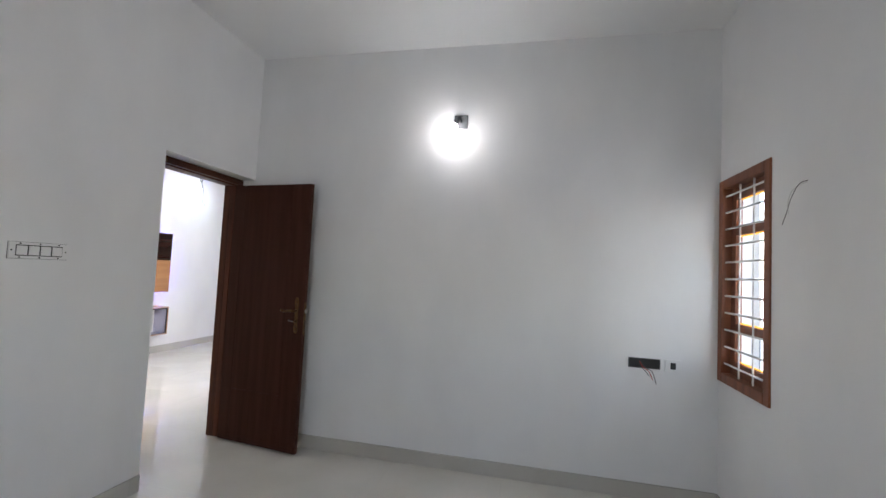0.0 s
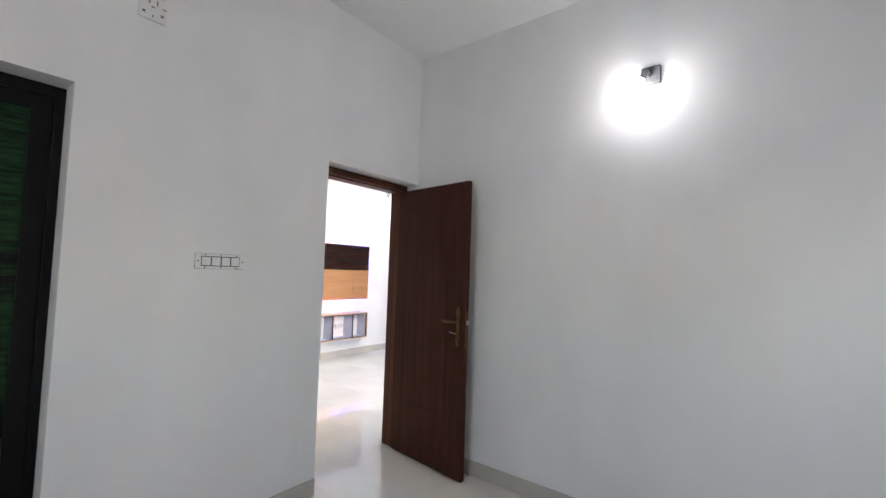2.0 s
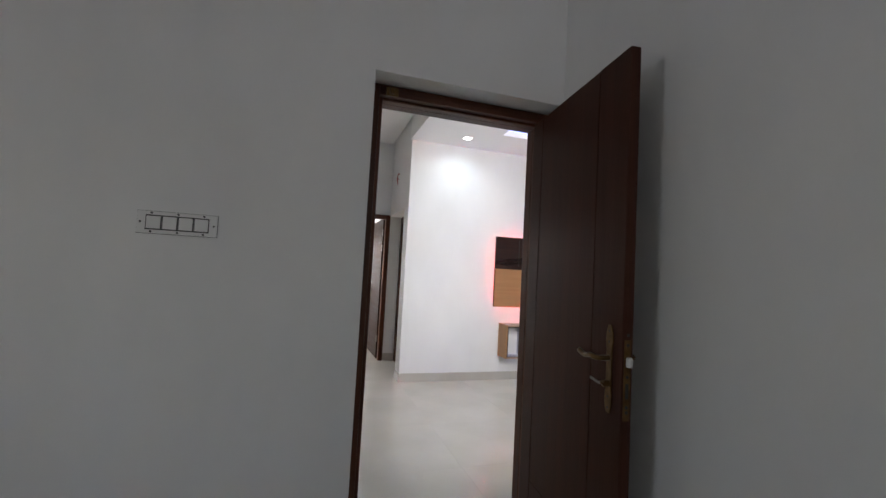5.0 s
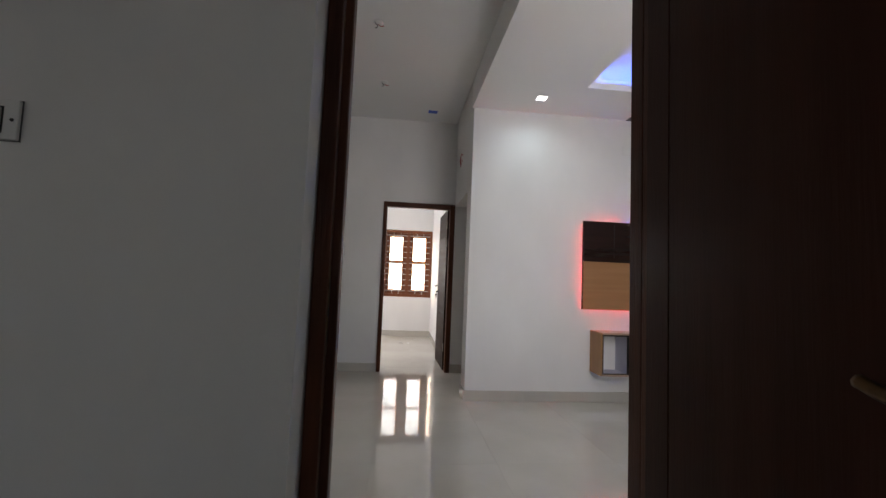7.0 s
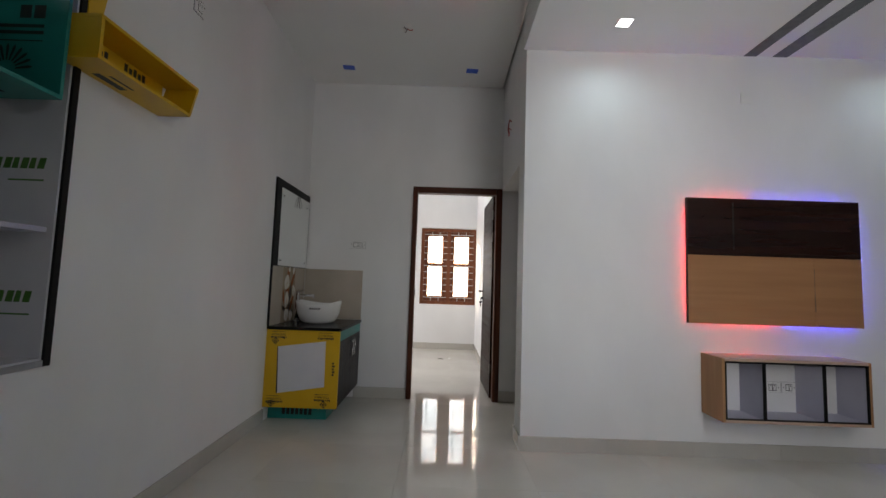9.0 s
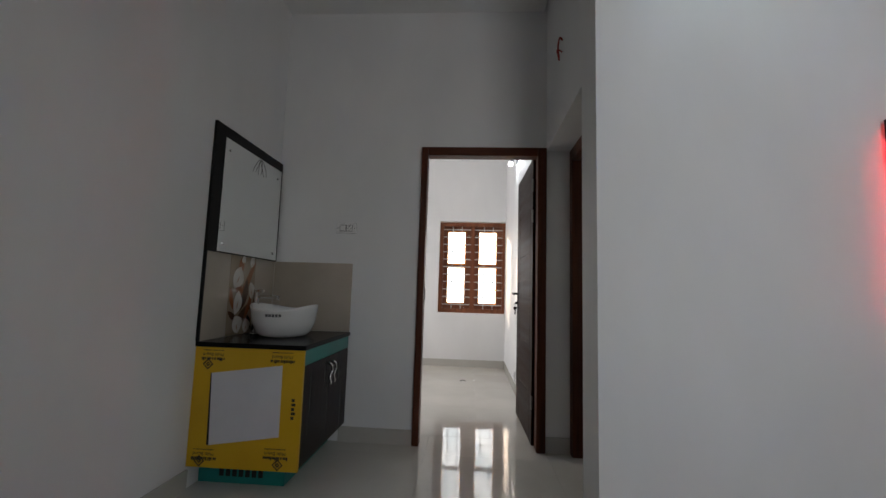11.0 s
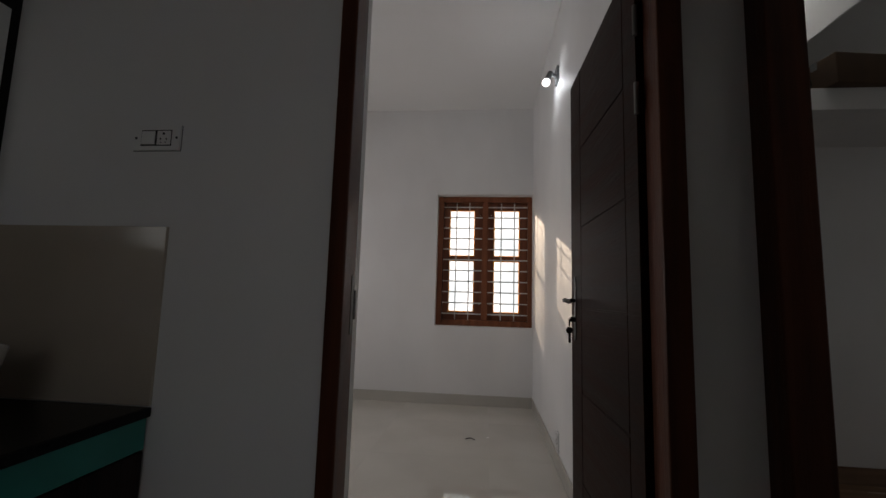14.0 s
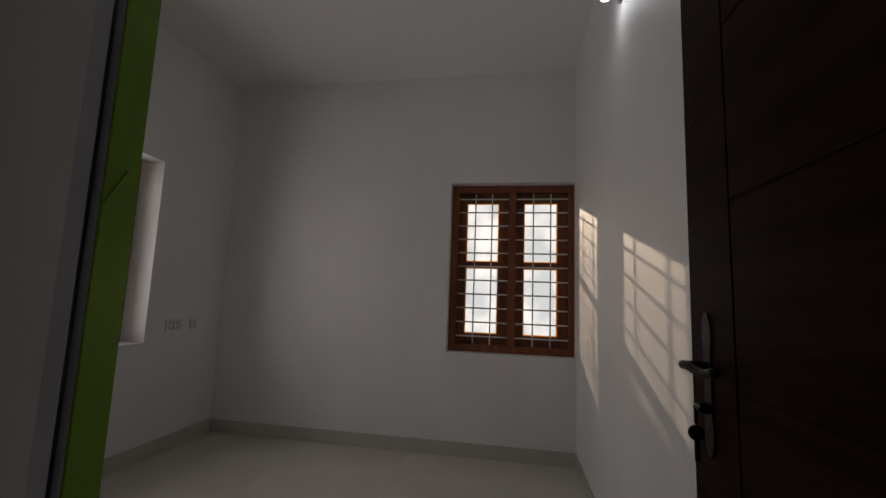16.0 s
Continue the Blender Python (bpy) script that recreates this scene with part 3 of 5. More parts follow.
part("key", tube([(0.678, 0.0175, 0.995), (0.676, 0.045, 0.995), (0.655, 0.052, 1.000), (0.640, 0.056, 1.004)], 0.004, 8), STEEL, leaf1, "small key in the lock")
for z in (0.25, 1.05, 1.85):
    part("hinge", rods(((-0.004, 0.018, z - 0.05), (-0.004, 0.018, z + 0.05), 0.006)), BRASS, leaf1)
bolt = single("door_latch_striker", boxes(((-0.815, 0.087, 2.068), (-0.760, 0.0935, 2.105)), ((-0.800, 0.072, 2.073), (-0.780, 0.087, 2.099)), bev=0.002), BRASS, "small brass striker on the door head", "door latch")

door_frame("door_2", -0.903, -0.003, Y_END - 0.028, Y_END + 0.069, 2.10, 0.047, "dark brown wooden door frame of the far bedroom", 0.062, 0.062)
a2 = math.degrees(math.atan2(0.775, -0.018))
leaf2 = door_leaf("far_bedroom_door", DARKWOOD, 0.80, 2.06, pose(-0.066, Y_END + 0.075, 0, 0, 0, a2), [0.345, 0.69, 1.025, 1.36, 1.70], "open dark textured wooden door with grooves and black lever", BLACKMETAL, True, inset=0.074)
for z in (0.3, 1.62, 1.85):
    part("hinge", rods(((-0.004, 0.019, z - 0.045), (-0.004, 0.019, z + 0.045), 0.007)), STEEL, leaf2, "dull steel butt hinge")
striker = single("door_strike_plate", boxes(((-0.8565, Y_END + 0.036, 0.95), (-0.8545, Y_END + 0.060, 1.11)), ((-0.8565, Y_END + 0.060, 0.99), (-0.852, Y_END + 0.072, 1.07)), bev=0.0008), BLACKMETAL, "dull metal strike plate on the door jamb", "strike plate")

# frame in the opening to the store, set at the far side of the wall
d3 = thing("door_3", pose(0.209, (Y_TV + 0.235 + Y_END) / 2, 0), "dark brown wooden door frame of the store", "door frame", kind="structure")
hw = (Y_END - Y_TV - 0.215) / 2
part("jamb", boxes(((-0.046, hw - 0.085, 0), (0.046, hw - 0.002, 2.082)), bev=0.004), FRAMEWOOD, d3)
part("jamb", boxes(((-0.046, -hw + 0.002, 0), (0.046, -hw + 0.06, 2.082)), bev=0.004), FRAMEWOOD, d3)
part("head", boxes(((-0.046, -hw + 0.06, 1.99), (0.046, hw - 0.085, 2.082)), bev=0.004), FRAMEWOOD, d3)


# shut bathroom door in its recess
bd = thing("bathroom_door", pose(-2.5745, 0.14, 0), "shut black-framed door with green streaked panels", "door")
part("outer_frame", boxes(((-0.4225, -0.03, 0), (-0.37, 0.03, 2.15)), ((0.39, -0.03, 0), (0.4225, 0.03, 2.15)), ((-0.37, -0.03, 2.10), (0.39, 0.03, 2.15)), bev=0.002), ALU_BLACK, bd)
part("stile", boxes(((-0.37, -0.02, 0.01), (-0.29, 0.02, 2.10)), bev=0.002), ALU_BLACK, bd)
part("stile", boxes(((0.32, -0.02, 0.01), (0.39, 0.02, 2.10)), bev=0.002), ALU_BLACK, bd)
for z0, z1 in ((0.01, 0.20), (0.70, 0.775), (1.315, 1.345), (1.40, 1.43), (2.037, 2.10)):
    part("rail", boxes(((-0.29, -0.02, z0), (0.32, 0.02, z1)), bev=0.002), ALU_BLACK, bd)
for z0, z1 in ((0.775, 1.315), (1.345, 1.40), (1.43, 2.037)):
    part("panel", boxes(((-0.29, -0.006, z0), (0.32, 0.006, z1))), PVC_GRASS, bd)
# black sheet added to block the bright wall behind the slats
part("louvre_light_block", boxes(((-0.29, 0.013, 0.20), (0.32, 0.016, 0.70))), ALU_BLACK, bd)
for k in range(6):
    z = 0.205 + k * 0.083
    part("slat", prism([(-0.012, z), (0.012, z + 0.05), (0.012, z + 0.06), (-0.012, z + 0.01)], "x", -0.29, 0.32), ALU_BLACK, bd)


# ---- windows ----
def window(name, m, w, z0, z1, sashes, label, rails=(0.52,)):
    """Local: x across from 0 to w, y 0 at the room's face of the frame and growing outwards, z up."""
    d = thing(name, m, label, "window", kind="structure")
    f = 0.058
    dep = 0.10
    part("frame_side", boxes(((0, 0, z0), (f, dep, z1)), bev=0.004), WINWOOD, d)
    part("frame_side", boxes(((w - f, 0, z0), (w, dep, z1)), bev=0.004), WINWOOD, d)
    part("frame_head", boxes(((f, 0, z1 - f), (w - f, dep, z1)), bev=0.004), WINWOOD, d)
    part("frame_sill", boxes(((f, 0, z0), (w - f, dep, z0 + f)), bev=0.004), WINWOOD, d)
    inner = w - 2 * f
    mull = 0.062
    sw = (inner - mull * (sashes - 1)) / sashes
    zb, zt = z0 + f, z1 - f
    for i in range(sashes):
        x0 = f + i * (sw + mull)
        x1 = x0 + sw
        if i:
            part("mullion", boxes(((x0 - mull, 0, zb), (x0, dep, zt)), bev=0.004), WINWOOD, d)
        s, sr = 0.060, 0.080
        ys = (0.052, 0.092)
        part("sash_stile", boxes(((x0, ys[0], zb), (x0 + s, ys[1], zt)), bev=0.003), SASHWOOD, d)
        part("sash_stile", boxes(((x1 - sr, ys[0], zb), (x1, ys[1], zt)), bev=0.003), SASHWOOD, d)
        zs = [zb + 0.08] + [zb + k * (zt - zb) for k in rails] + [zt - 0.075]
        for r0, r1 in [(zb, zb + 0.08), (zt - 0.075, zt)] + [(z - 0.024, z + 0.024) for z in zs[1:-1]]:
            part("sash_rail", boxes(((x0 + s, ys[0], r0), (x1 - sr, ys[1], r1)), bev=0.003), SASHWOOD, d)
        for i0, (q0, q1) in enumerate(zip(zs, zs[1:])):
            r0, r1 = q0 + (0.024 if i0 else 0), q1 - (0.024 if i0 < len(rails) else 0)
            g = part("pane", boxes(((x0 + s, 0.070, r0), (x1 - sr, 0.074, r1))), GLASS, d, "clear window glass")
            g.visible_shadow = False
            e0, e1, k = x0 + s, x1 - sr, 0.009
            # added strips paint the yellow sun glow round each pane
            part("rim_glow", boxes(((e0, 0.0745, r0), (e0 + k, 0.0755, r1)), ((e1 - k, 0.0745, r0), (e1, 0.0755, r1)), ((e0 + k, 0.0745, r0), (e1 - k, 0.0755, r0 + k)), ((e0 + k, 0.0745, r1 - k), (e1 - k, 0.0755, r1))), RIM_GLOW, g, "thin amber strips added for the sunlit glow round the glass")
        n = 11
        for k in range(n):
            z = zb + (k + 0.55) * (zt - zb) / n
            part("grille_bar", rods(((x0 - 0.012, 0.022, z), (x1 + 0.012, 0.022, z), 0.0063), seg=8), BARS, d)
        for k in (1, 2):
            x = x0 + k * sw / 3
            part("grille_upright", rods(((x, 0.030, zb - 0.01), (x, 0.030, zt + 0.01), 0.0056), seg=8), BARS, d)
        for z in (zb + 0.18, zt - 0.12):
            xs = x1 - 0.02 if i == 0 else x0 + 0.02
            part("stay_hook", tube([(xs, 0.05, z), (xs - 0.012, 0.03, z - 0.012), (xs + 0.004, 0.02, z - 0.02), (xs + 0.012, 0.03, z - 0.008)], 0.003), CHROME, d)
    return d


window("window_2", pose(WIN2[0], Y_B2 + 0.10, 0), WIN2[1] - WIN2[0], WIN2[2], WIN2[3], 2, "red-brown wooden double window with white steel grille")
window("window_1", pose(WIN1[1], Y_S + 0.010, 0, 0, 0, 180), WIN1[1] - WIN1[0], WIN1[2], WIN1[3], 1, "red-brown wooden window with white steel grille", (0.25, 0.76))
window("window_3", pose(X_B2L - 0.19, 5.58, 0, 0, 0, 90), 1.23, 0.793, 2.077, 2, "red-brown wooden window in a deep white reveal")


# ---- plates, switches and lamps on the walls ----
def plate(name, m, w, h, kind_list, label, category, screws=True, material=None):
    """Local: x across, z up, facing -y; a plate with a row of switches (s), sockets (o) or blanks (b)."""
    d = thing(name, m, label, category)
    if kind_list:
        # slightly larger grey sheet paints the shadow line along the plate's edge
        part("shadow_outline", boxes(((-w / 2 - 0.0015, -0.002, -h / 2 - 0.0015), (w / 2 + 0.0015, -0.0003, h / 2 + 0.0015))), GREYPL, d, "thin grey sheet that paints the shadow line round the plate")
    part("plate", boxes(((-w / 2, -0.008, -h / 2), (w / 2, 0, h / 2)), bev=0.002), material or PLASTIC, d)
    n = len(kind_list)
    mw = (w - 0.05) / max(n, 1)
    for i, k in enumerate(kind_list):
        x = -w / 2 + 0.025 + (i + 0.5) * mw
        if k == "s":
            # black sheet under the rocker paints the shade in its gap
            part("switch_gap_shade", boxes(((x - mw / 2 + 0.0004, -0.0088, -h / 2 + 0.0125), (x + mw / 2 - 0.0004, -0.0078, h / 2 - 0.0125))), BLACKPL, d, "black sheet painting the shaded gap round the switch")
            part("switch", boxes(((x - mw / 2 + 0.0035, -0.012, -h / 2 + 0.0165), (x + mw / 2 - 0.0035, -0.0085, h / 2 - 0.0165)), bev=0.001), PLASTIC, d)
        elif k == "o":
            # same painted gap shade, under the socket face
            part("socket_gap_shade", boxes(((x - mw / 2 + 0.0004, -0.0088, -h / 2 + 0.0125), (x + mw / 2 - 0.0004, -0.0078, h / 2 - 0.0125))), BLACKPL, d, "black sheet painting the shaded gap round the socket")
            part("socket_face", boxes(((x - mw / 2 + 0.003, -0.0105, -h / 2 + 0.0155), (x + mw / 2 - 0.003, -0.0078, h / 2 - 0.0155)), bev=0.001), PLASTIC, d)
            for dx, dz, r in ((0, 0.012, 0.004), (-0.009, -0.004, 0.003), (0.009, -0.004, 0.003), (-0.007, -0.014, 0.002), (0.007, -0.014, 0.002)):
                part("pin_hole", rods(((x + dx, -0.0112, dz), (x + dx, -0.010, dz), r)), BLACKPL, d)
    if screws:
        for sx in (-w / 2 + 0.010, w / 2 - 0.010):
            part("screw", rods(((sx, -0.0095, 0), (sx, -0.007, 0), 0.0035)), BLACKPL, d)
    return d


sw1 = plate("switch_board", pose(-1.525, -0.02, 1.432), 0.245, 0.076, "ssss", "white plate with four switches on the bedroom wall", "switch")
for sx in (-0.08, 0.0, 0.08):
    for sz in (-0.032, 0.032):
        part("cap_screw", rods(((sx, -0.0095, sz), (sx, -0.007, sz), 0.0038)), BLACKPL, sw1)
ac = plate("ac_point_plate", pose(-1.900, -0.02, 2.613), 0.112, 0.15, "", "white power point plate with black screws high on the wall", "socket", False)
for sx, sz in ((-0.036, -0.045), (0.038, -0.040), (-0.036, 0.045), (0.036, 0.050)):
    bm = boxes(((-0.009, -0.0098, -0.0016), (0.009, -0.0078, 0.0016)), ((-0.0016, -0.0099, -0.009), (0.0016, -0.0079, 0.009)))
    bmesh.ops.transform(bm, matrix=pose(sx, 0, sz, 0, 45, 0), verts=bm.verts)
    part("cross_screw", bm, BLACKPL, ac)
for sx, sz, w, h in ((-0.016, 0.012, 0.002, 0.012), (0.016, 0.012, 0.002, 0.012), (0.0, -0.012, 0.008, 0.0015), (0.0, 0.058, 0.002, 0.005), (0.0, -0.055, 0.002, 0.005), (-0.045, 0.012, 0.006, 0.003), (0.045, -0.005, 0.008, 0.002)):
    part("slot", boxes(((sx - w, -0.0098, sz - h), (sx + w, -0.0078, sz + h))), BLACKPL, ac)
plate("basin_socket", pose(-1.440, Y_END, 1.49), 0.145, 0.072, "so", "white switch and socket plate on the hall end wall", "socket")
plate("high_socket", pose(X_LEFT, 2.39, 2.63, 0, 0, 90), 0.09, 0.12, "o", "small white socket plate high on the hall wall", "socket")
plate("cabinet_socket", pose(1.747, Y_TV, 0.488), 0.105, 0.07, "oo", "white socket plate behind the media shelf", "socket")
plate("cabinet_socket", pose(1.860, Y_TV, 0.490), 0.095, 0.07, "so", "white socket plate behind the media shelf", "socket")
plate("screen_wall_plate", pose(1.624, Y_TV, 2.568), 0.09, 0.09, "", "blank white plate on the screen wall", "socket", False)
plate("bed_socket", pose(X_B2L, 7.06, 0.90, 0, 0, 90), 0.16, 0.075, "sso", "white switch and socket plate in the far bedroom", "socket")
plate("bed_socket", pose(X_B2L, 7.25, 0.90, 0, 0, 90), 0.075, 0.075, "o", "white socket plate in the far bedroom", "socket")
plate("low_socket", pose(X_B2R, 6.12, 0.165, 0, 0, -90), 0.08, 0.12, "o", "white socket plate low on the bedroom wall", "socket")
plate("store_socket", pose(1.53, 6.20, 1.65), 0.12, 0.075, "so", "white switch plate on the store wall", "socket")

# open back box with loose wires, and the small plate beside it
bb = thing("open_switch_box", pose(0.003, -3.082, 0.882), "open grey steel switch box with loose wires", "switch box")
# no real recess: a black sheet paints the shade inside the box
part("back", boxes(((-0.002, -0.095, -0.029), (-0.0005, 0.095, 0.029))), BLACKPL, bb, "flat black sheet painting the shaded inside of the box")
part("rim", boxes(((-0.006, -0.099, -0.033), (-0.0005, 0.099, -0.029)), ((-0.006, -0.099, 0.029), (-0.0005, 0.099, 0.033)), ((-0.006, -0.099, -0.029), (-0.0005, -0.095, 0.029)), ((-0.006, 0.095, -0.029), (-0.0005, 0.099, 0.029))), GREYPL, bb)
for i in range(3):
    part("wire", tube([(-0.003, 0.04 - 0.01 * i, 0.01), (-0.02, 0.02 - 0.012 * i, -0.025), (-0.024, -0.005 - 0.02 * i, -0.05), (-0.016, -0.03 - 0.022 * i, -0.08 - 0.025 * i)], 0.0024), (BLACKPL, REDWIRE, WIRE)[i], bb)
sp = plate("small_switch_plate", pose(0.003, -3.258, 0.878, 0, 0, -90), 0.10, 0.082, "", "small white plate with one dark switch", "switch", False)
part("switch", boxes(((-0.016, -0.012, -0.020), (0.016, -0.0078, 0.022)), bev=0.001), BLACKPL, sp, "dark switch")


def wall_lamp(name, at, side, label):
    """Square back plate, short swivel arm, round bulb; the wall is on the side of +x, the arm leans to side along y."""
    d = thing(name, pose(*at), label, "wall lamp")
    part("back_plate", boxes(((-0.018, -0.05, -0.052), (0, 0.05, 0.052)), bev=0.004), GREYPL, d)
    part("arm", rods(((-0.016, 0.0, 0.0), (-0.055, side * 0.4, 0.012), 0.011), seg=14), GREYPL, d)
    part("holder", rods(((-0.052, side * 0.4, 0.016), (-0.078, side * 0.85, -0.040), 0.019), seg=16), GREYPL, d)
    bm = bmesh.new()
    bmesh.ops.create_uvsphere(bm, u_segments=20, v_segments=12, radius=0.026, matrix=Matrix.Translation((-0.085, side, -0.062)))
    b = part("bulb", bm, BULB, d, "lit white bulb", True)
    b.visible_shadow = False
    return d


wall_lamp("wall_lamp", (0.003, -1.760, 2.565), 0.04, "lit grey wall lamp high on the bedroom wall")
wall_lamp("wall_lamp", (X_B2R, 6.075, 2.575), -0.03, "lit dark wall lamp in the far bedroom")


def cable(name, pts, material, label, r=0.003):
    return single(name, tube(pts, r), material, label, "cable", smooth=True)


cable("loose_cable", [(-0.90, Y_S, 1.92), (-0.91, Y_S + 0.04, 1.90), (-0.89, Y_S + 0.06, 1.84), (-0.84, Y_S + 0.05, 1.79), (-0.78, Y_S + 0.04, 1.73)], WIRE, "thin loose cable hanging from the bedroom wall", 0.0016)
cable("loose_cable", [(-0.90, Y_S, 1.915), (-0.885, Y_S + 0.05, 1.88), (-0.885, Y_S + 0.07, 1.82), (-0.85, Y_S + 0.05, 1.77)], WHITEWIRE, "thin loose cable hanging from the bedroom wall", 0.0016)
cable("red_cable", [(0.0, 3.86, 2.60), (-0.02, 3.85, 2.61), (-0.03, 3.85, 2.55), (-0.02, 3.87, 2.50), (-0.03, 3.83, 2.46)], REDWIRE, "short red cable end sticking out of the wall", 0.005)
cable("red_cable", [(0.0, 3.87, 2.53), (-0.03, 3.88, 2.55), (-0.02, 3.86, 2.47)], REDWIRE, "short red cable end sticking out of the wall", 0.004)

# ---- ceiling fittings ----
def downlight(x, y, z, group):
    d = thing("downlight", pose(x, y, z), "square lit recessed downlight in the false ceiling", "downlight", group)
    part("rim", boxes(((-0.05, -0.05, -0.006), (-0.042, 0.05, 0)), ((0.042, -0.05, -0.006), (0.05, 0.05, 0)), ((-0.042, -0.05, -0.006), (0.042, -0.042, 0)), ((-0.042, 0.042, -0.006), (0.042, 0.05, 0)), bev=0.001), PLASTIC, d)
    g = part("diffuser", boxes(((-0.042, -0.042, -0.004), (0.042, 0.042, -0.0005))), PANEL_GLOW, d, "glowing diffuser")
    return d


for lx, ly in [(0.578, 2.84), (2.75, 2.84), (0.578, 0.75), (2.75, 0.75)]:
    downlight(lx, ly, Z_TV, "downlights of the false ceiling")
for bx in (-1.54, -0.36):
    t = single("taped_ceiling_outlet", boxes(((-0.055, -0.04, -0.004), (0.055, 0.04, -0.0005)), bev=0.001), BLUE, "ceiling outlet covered with blue tape", "ceiling outlet", "taped outlets", m=pose(bx, 4.045, Z_HALL, 0, 0, random.uniform(-6, 6)))
for hx, hy in ((-0.92, 3.38), (-0.935, 2.35)):
    d = thing("ceiling_rose", pose(hx, hy, Z_HALL), "white round ceiling rose with loose wire ends", "ceiling rose", "ceiling roses")
    part("disc", lathe([(0.040, 0.0), (0.040, -0.006), (0.022, -0.018)], 20), PLASTIC, d, smooth=True)
    for k in range(3):
        part("wire_end", tube([(0, 0, -0.015), (0.02 * math.cos(2.1 * k), 0.02 * math.sin(2.1 * k), -0.03), (0.045 * math.cos(2.1 * k), 0.045 * math.sin(2.1 * k), -0.025)], 0.0035), REDWIRE if k == 0 else WIRE, d)

# two dark strips from the screen wall to the tray, and light strips lying in the tray
for x0, x1 in ((1.612, 1.705), (1.825, 1.935)):
    d = thing("ceiling_strip", pose((x0 + x1) / 2, CY1, Z_TV), "dark grey strip across the false ceiling", "ceiling strip", "dark ceiling strips")
    w = (x1 - x0) / 2
    part("flat", boxes(((-w, -0.002, -0.004), (w, Y_TV - CY1 - 0.001, -0.0002)), bev=0.0008), GREYPL, d)
    part("upturn", boxes(((-w, -0.005, -0.004), (w, -0.0005, 0.060)), bev=0.0008), GREYPL, d)
def led_line(name, lo, hi, mat, label):
    return single(name, boxes((lo, hi)), mat, label, "led strip", "led strips of the tray")
zl = Z_TV + 0.062
led_line("led_strip", (CX0 - 0.20, CY1 + 0.10, zl), (1.05, CY1 + 0.13, zl + 0.012), COVE_WHITE, "white light strip hidden in the ceiling tray")
led_line("led_strip", (1.08, CY1 + 0.10, zl), (2.3, CY1 + 0.13, zl + 0.012), COVE_BLUE, "blue light strip hidden in the ceiling tray")
led_line("led_strip", (2.3, CY1 + 0.10, zl), (2.9, CY1 + 0.13, zl + 0.012), COVE_WARM, "amber light strip hidden in the ceiling tray")
led_line("led_strip", (CX0 - 0.13, CY0, zl), (CX0 - 0.10, CY1, zl + 0.012), COVE_WHITE, "white light strip hidden in the ceiling tray")
cable("hanging_cable", [(1.98, 2.36, 3.12), (1.985, 2.355, 2.98), (1.975, 2.35, 2.86), (1.985, 2.345, 2.74), (1.965, 2.35, 2.66), (1.955, 2.35, 2.60), (1.975, 2.35, 2.54), (2.0, 2.35, 2.57), (1.995, 2.35, 2.64), (1.975, 2.352, 2.67)], BLACKPL, "black cable hanging from the ceiling tray in a loop", 0.005)
cable("hanging_cable", [(1.975, 2.36, 3.12), (1.99, 2.35, 2.90), (1.975, 2.345, 2.70), (1.985, 2.345, 2.52), (2.015, 2.34, 2.44), (2.02, 2.345, 2.36), (2.025, 2.35, 2.26), (1.985, 2.35, 2.20)], WIRE, "thin grey cable hanging from the ceiling tray", 0.002)
cable("hanging_cable", [(1.985, 2.36, 3.12), (1.97, 2.36, 2.88), (1.99, 2.355, 2.66), (1.995, 2.355, 2.50), (2.03, 2.35, 2.42), (2.03, 2.352, 2.28), (2.08, 2.352, 2.215)], WIRE, "thin grey cable hanging from the ceiling tray", 0.002)

# ---- screen board and media shelf ----
BX0, BX1, BZ0, BZ1 = 1.157, 2.377, 0.916, 1.806
board = thing("screen_board", pose((BX0 + BX1) / 2, Y_TV, 0), "wall panel of dark laminate over light oak, backlit", "wall panel")
hb = (BX1 - BX0) / 2
part("dark_panel", boxes(((-hb, -0.035, 1.397), (hb, -0.017, BZ1)), bev=0.001), DARKLAM, board, "glossy dark brown upper panel")
part("oak_panel", boxes(((-hb, -0.035, BZ0), (0.275, -0.017, 1.395)), ((0.277, -0.035, BZ0), (hb, -0.017, 1.395)), bev=0.001), OAK, board, "light oak lower panel")
part("edge_band", boxes(((-hb - 0.003, -0.036, BZ0), (-hb, -0.016, BZ1))), BLACKTRIM, board)
for bx in (-hb + 0.10, hb - 0.13):
    part("batten", boxes(((bx, -0.017, BZ0 + 0.10), (bx + 0.03, 0, BZ1 - 0.1))), BLACKTRIM, board)
part("scuff_mark", boxes(((-hb + 0.320, -0.0354, 1.44), (-hb + 0.332, -0.0349, BZ1 - 0.03))), BLACKMETAL, board, "faint grey scuff")
# unseen sheet added to keep LED light out of the panel seams
part("led_leak_block", boxes(((-hb + 0.015, -0.0168, BZ0 + 0.015), (hb - 0.015, -0.0150, BZ1 - 0.015))), BLACKTRIM, board)
yl0, yl1 = -0.014, -0.004
xs = hb - 0.045
part("red_led_strip", boxes(((-xs, yl0, BZ0 + 0.045), (-xs + 0.008, yl1, BZ1 - 0.045)), ((-xs, yl0, BZ1 - 0.053), (-0.15, yl1, BZ1 - 0.045)), ((-xs, yl0, BZ0 + 0.045), (0.05, yl1, BZ0 + 0.053))), RED_LED, board, "glowing red strip behind the board")
part("blue_led_strip", boxes(((xs - 0.008, yl0, BZ0 + 0.045), (xs, yl1, BZ1 - 0.045)), ((-0.15, yl0, BZ1 - 0.053), (xs, yl1, BZ1 - 0.045)), ((0.05, yl0, BZ0 + 0.045), (xs, yl1, BZ0 + 0.053))), BLUE_LED, board, "glowing blue strip behind the board")

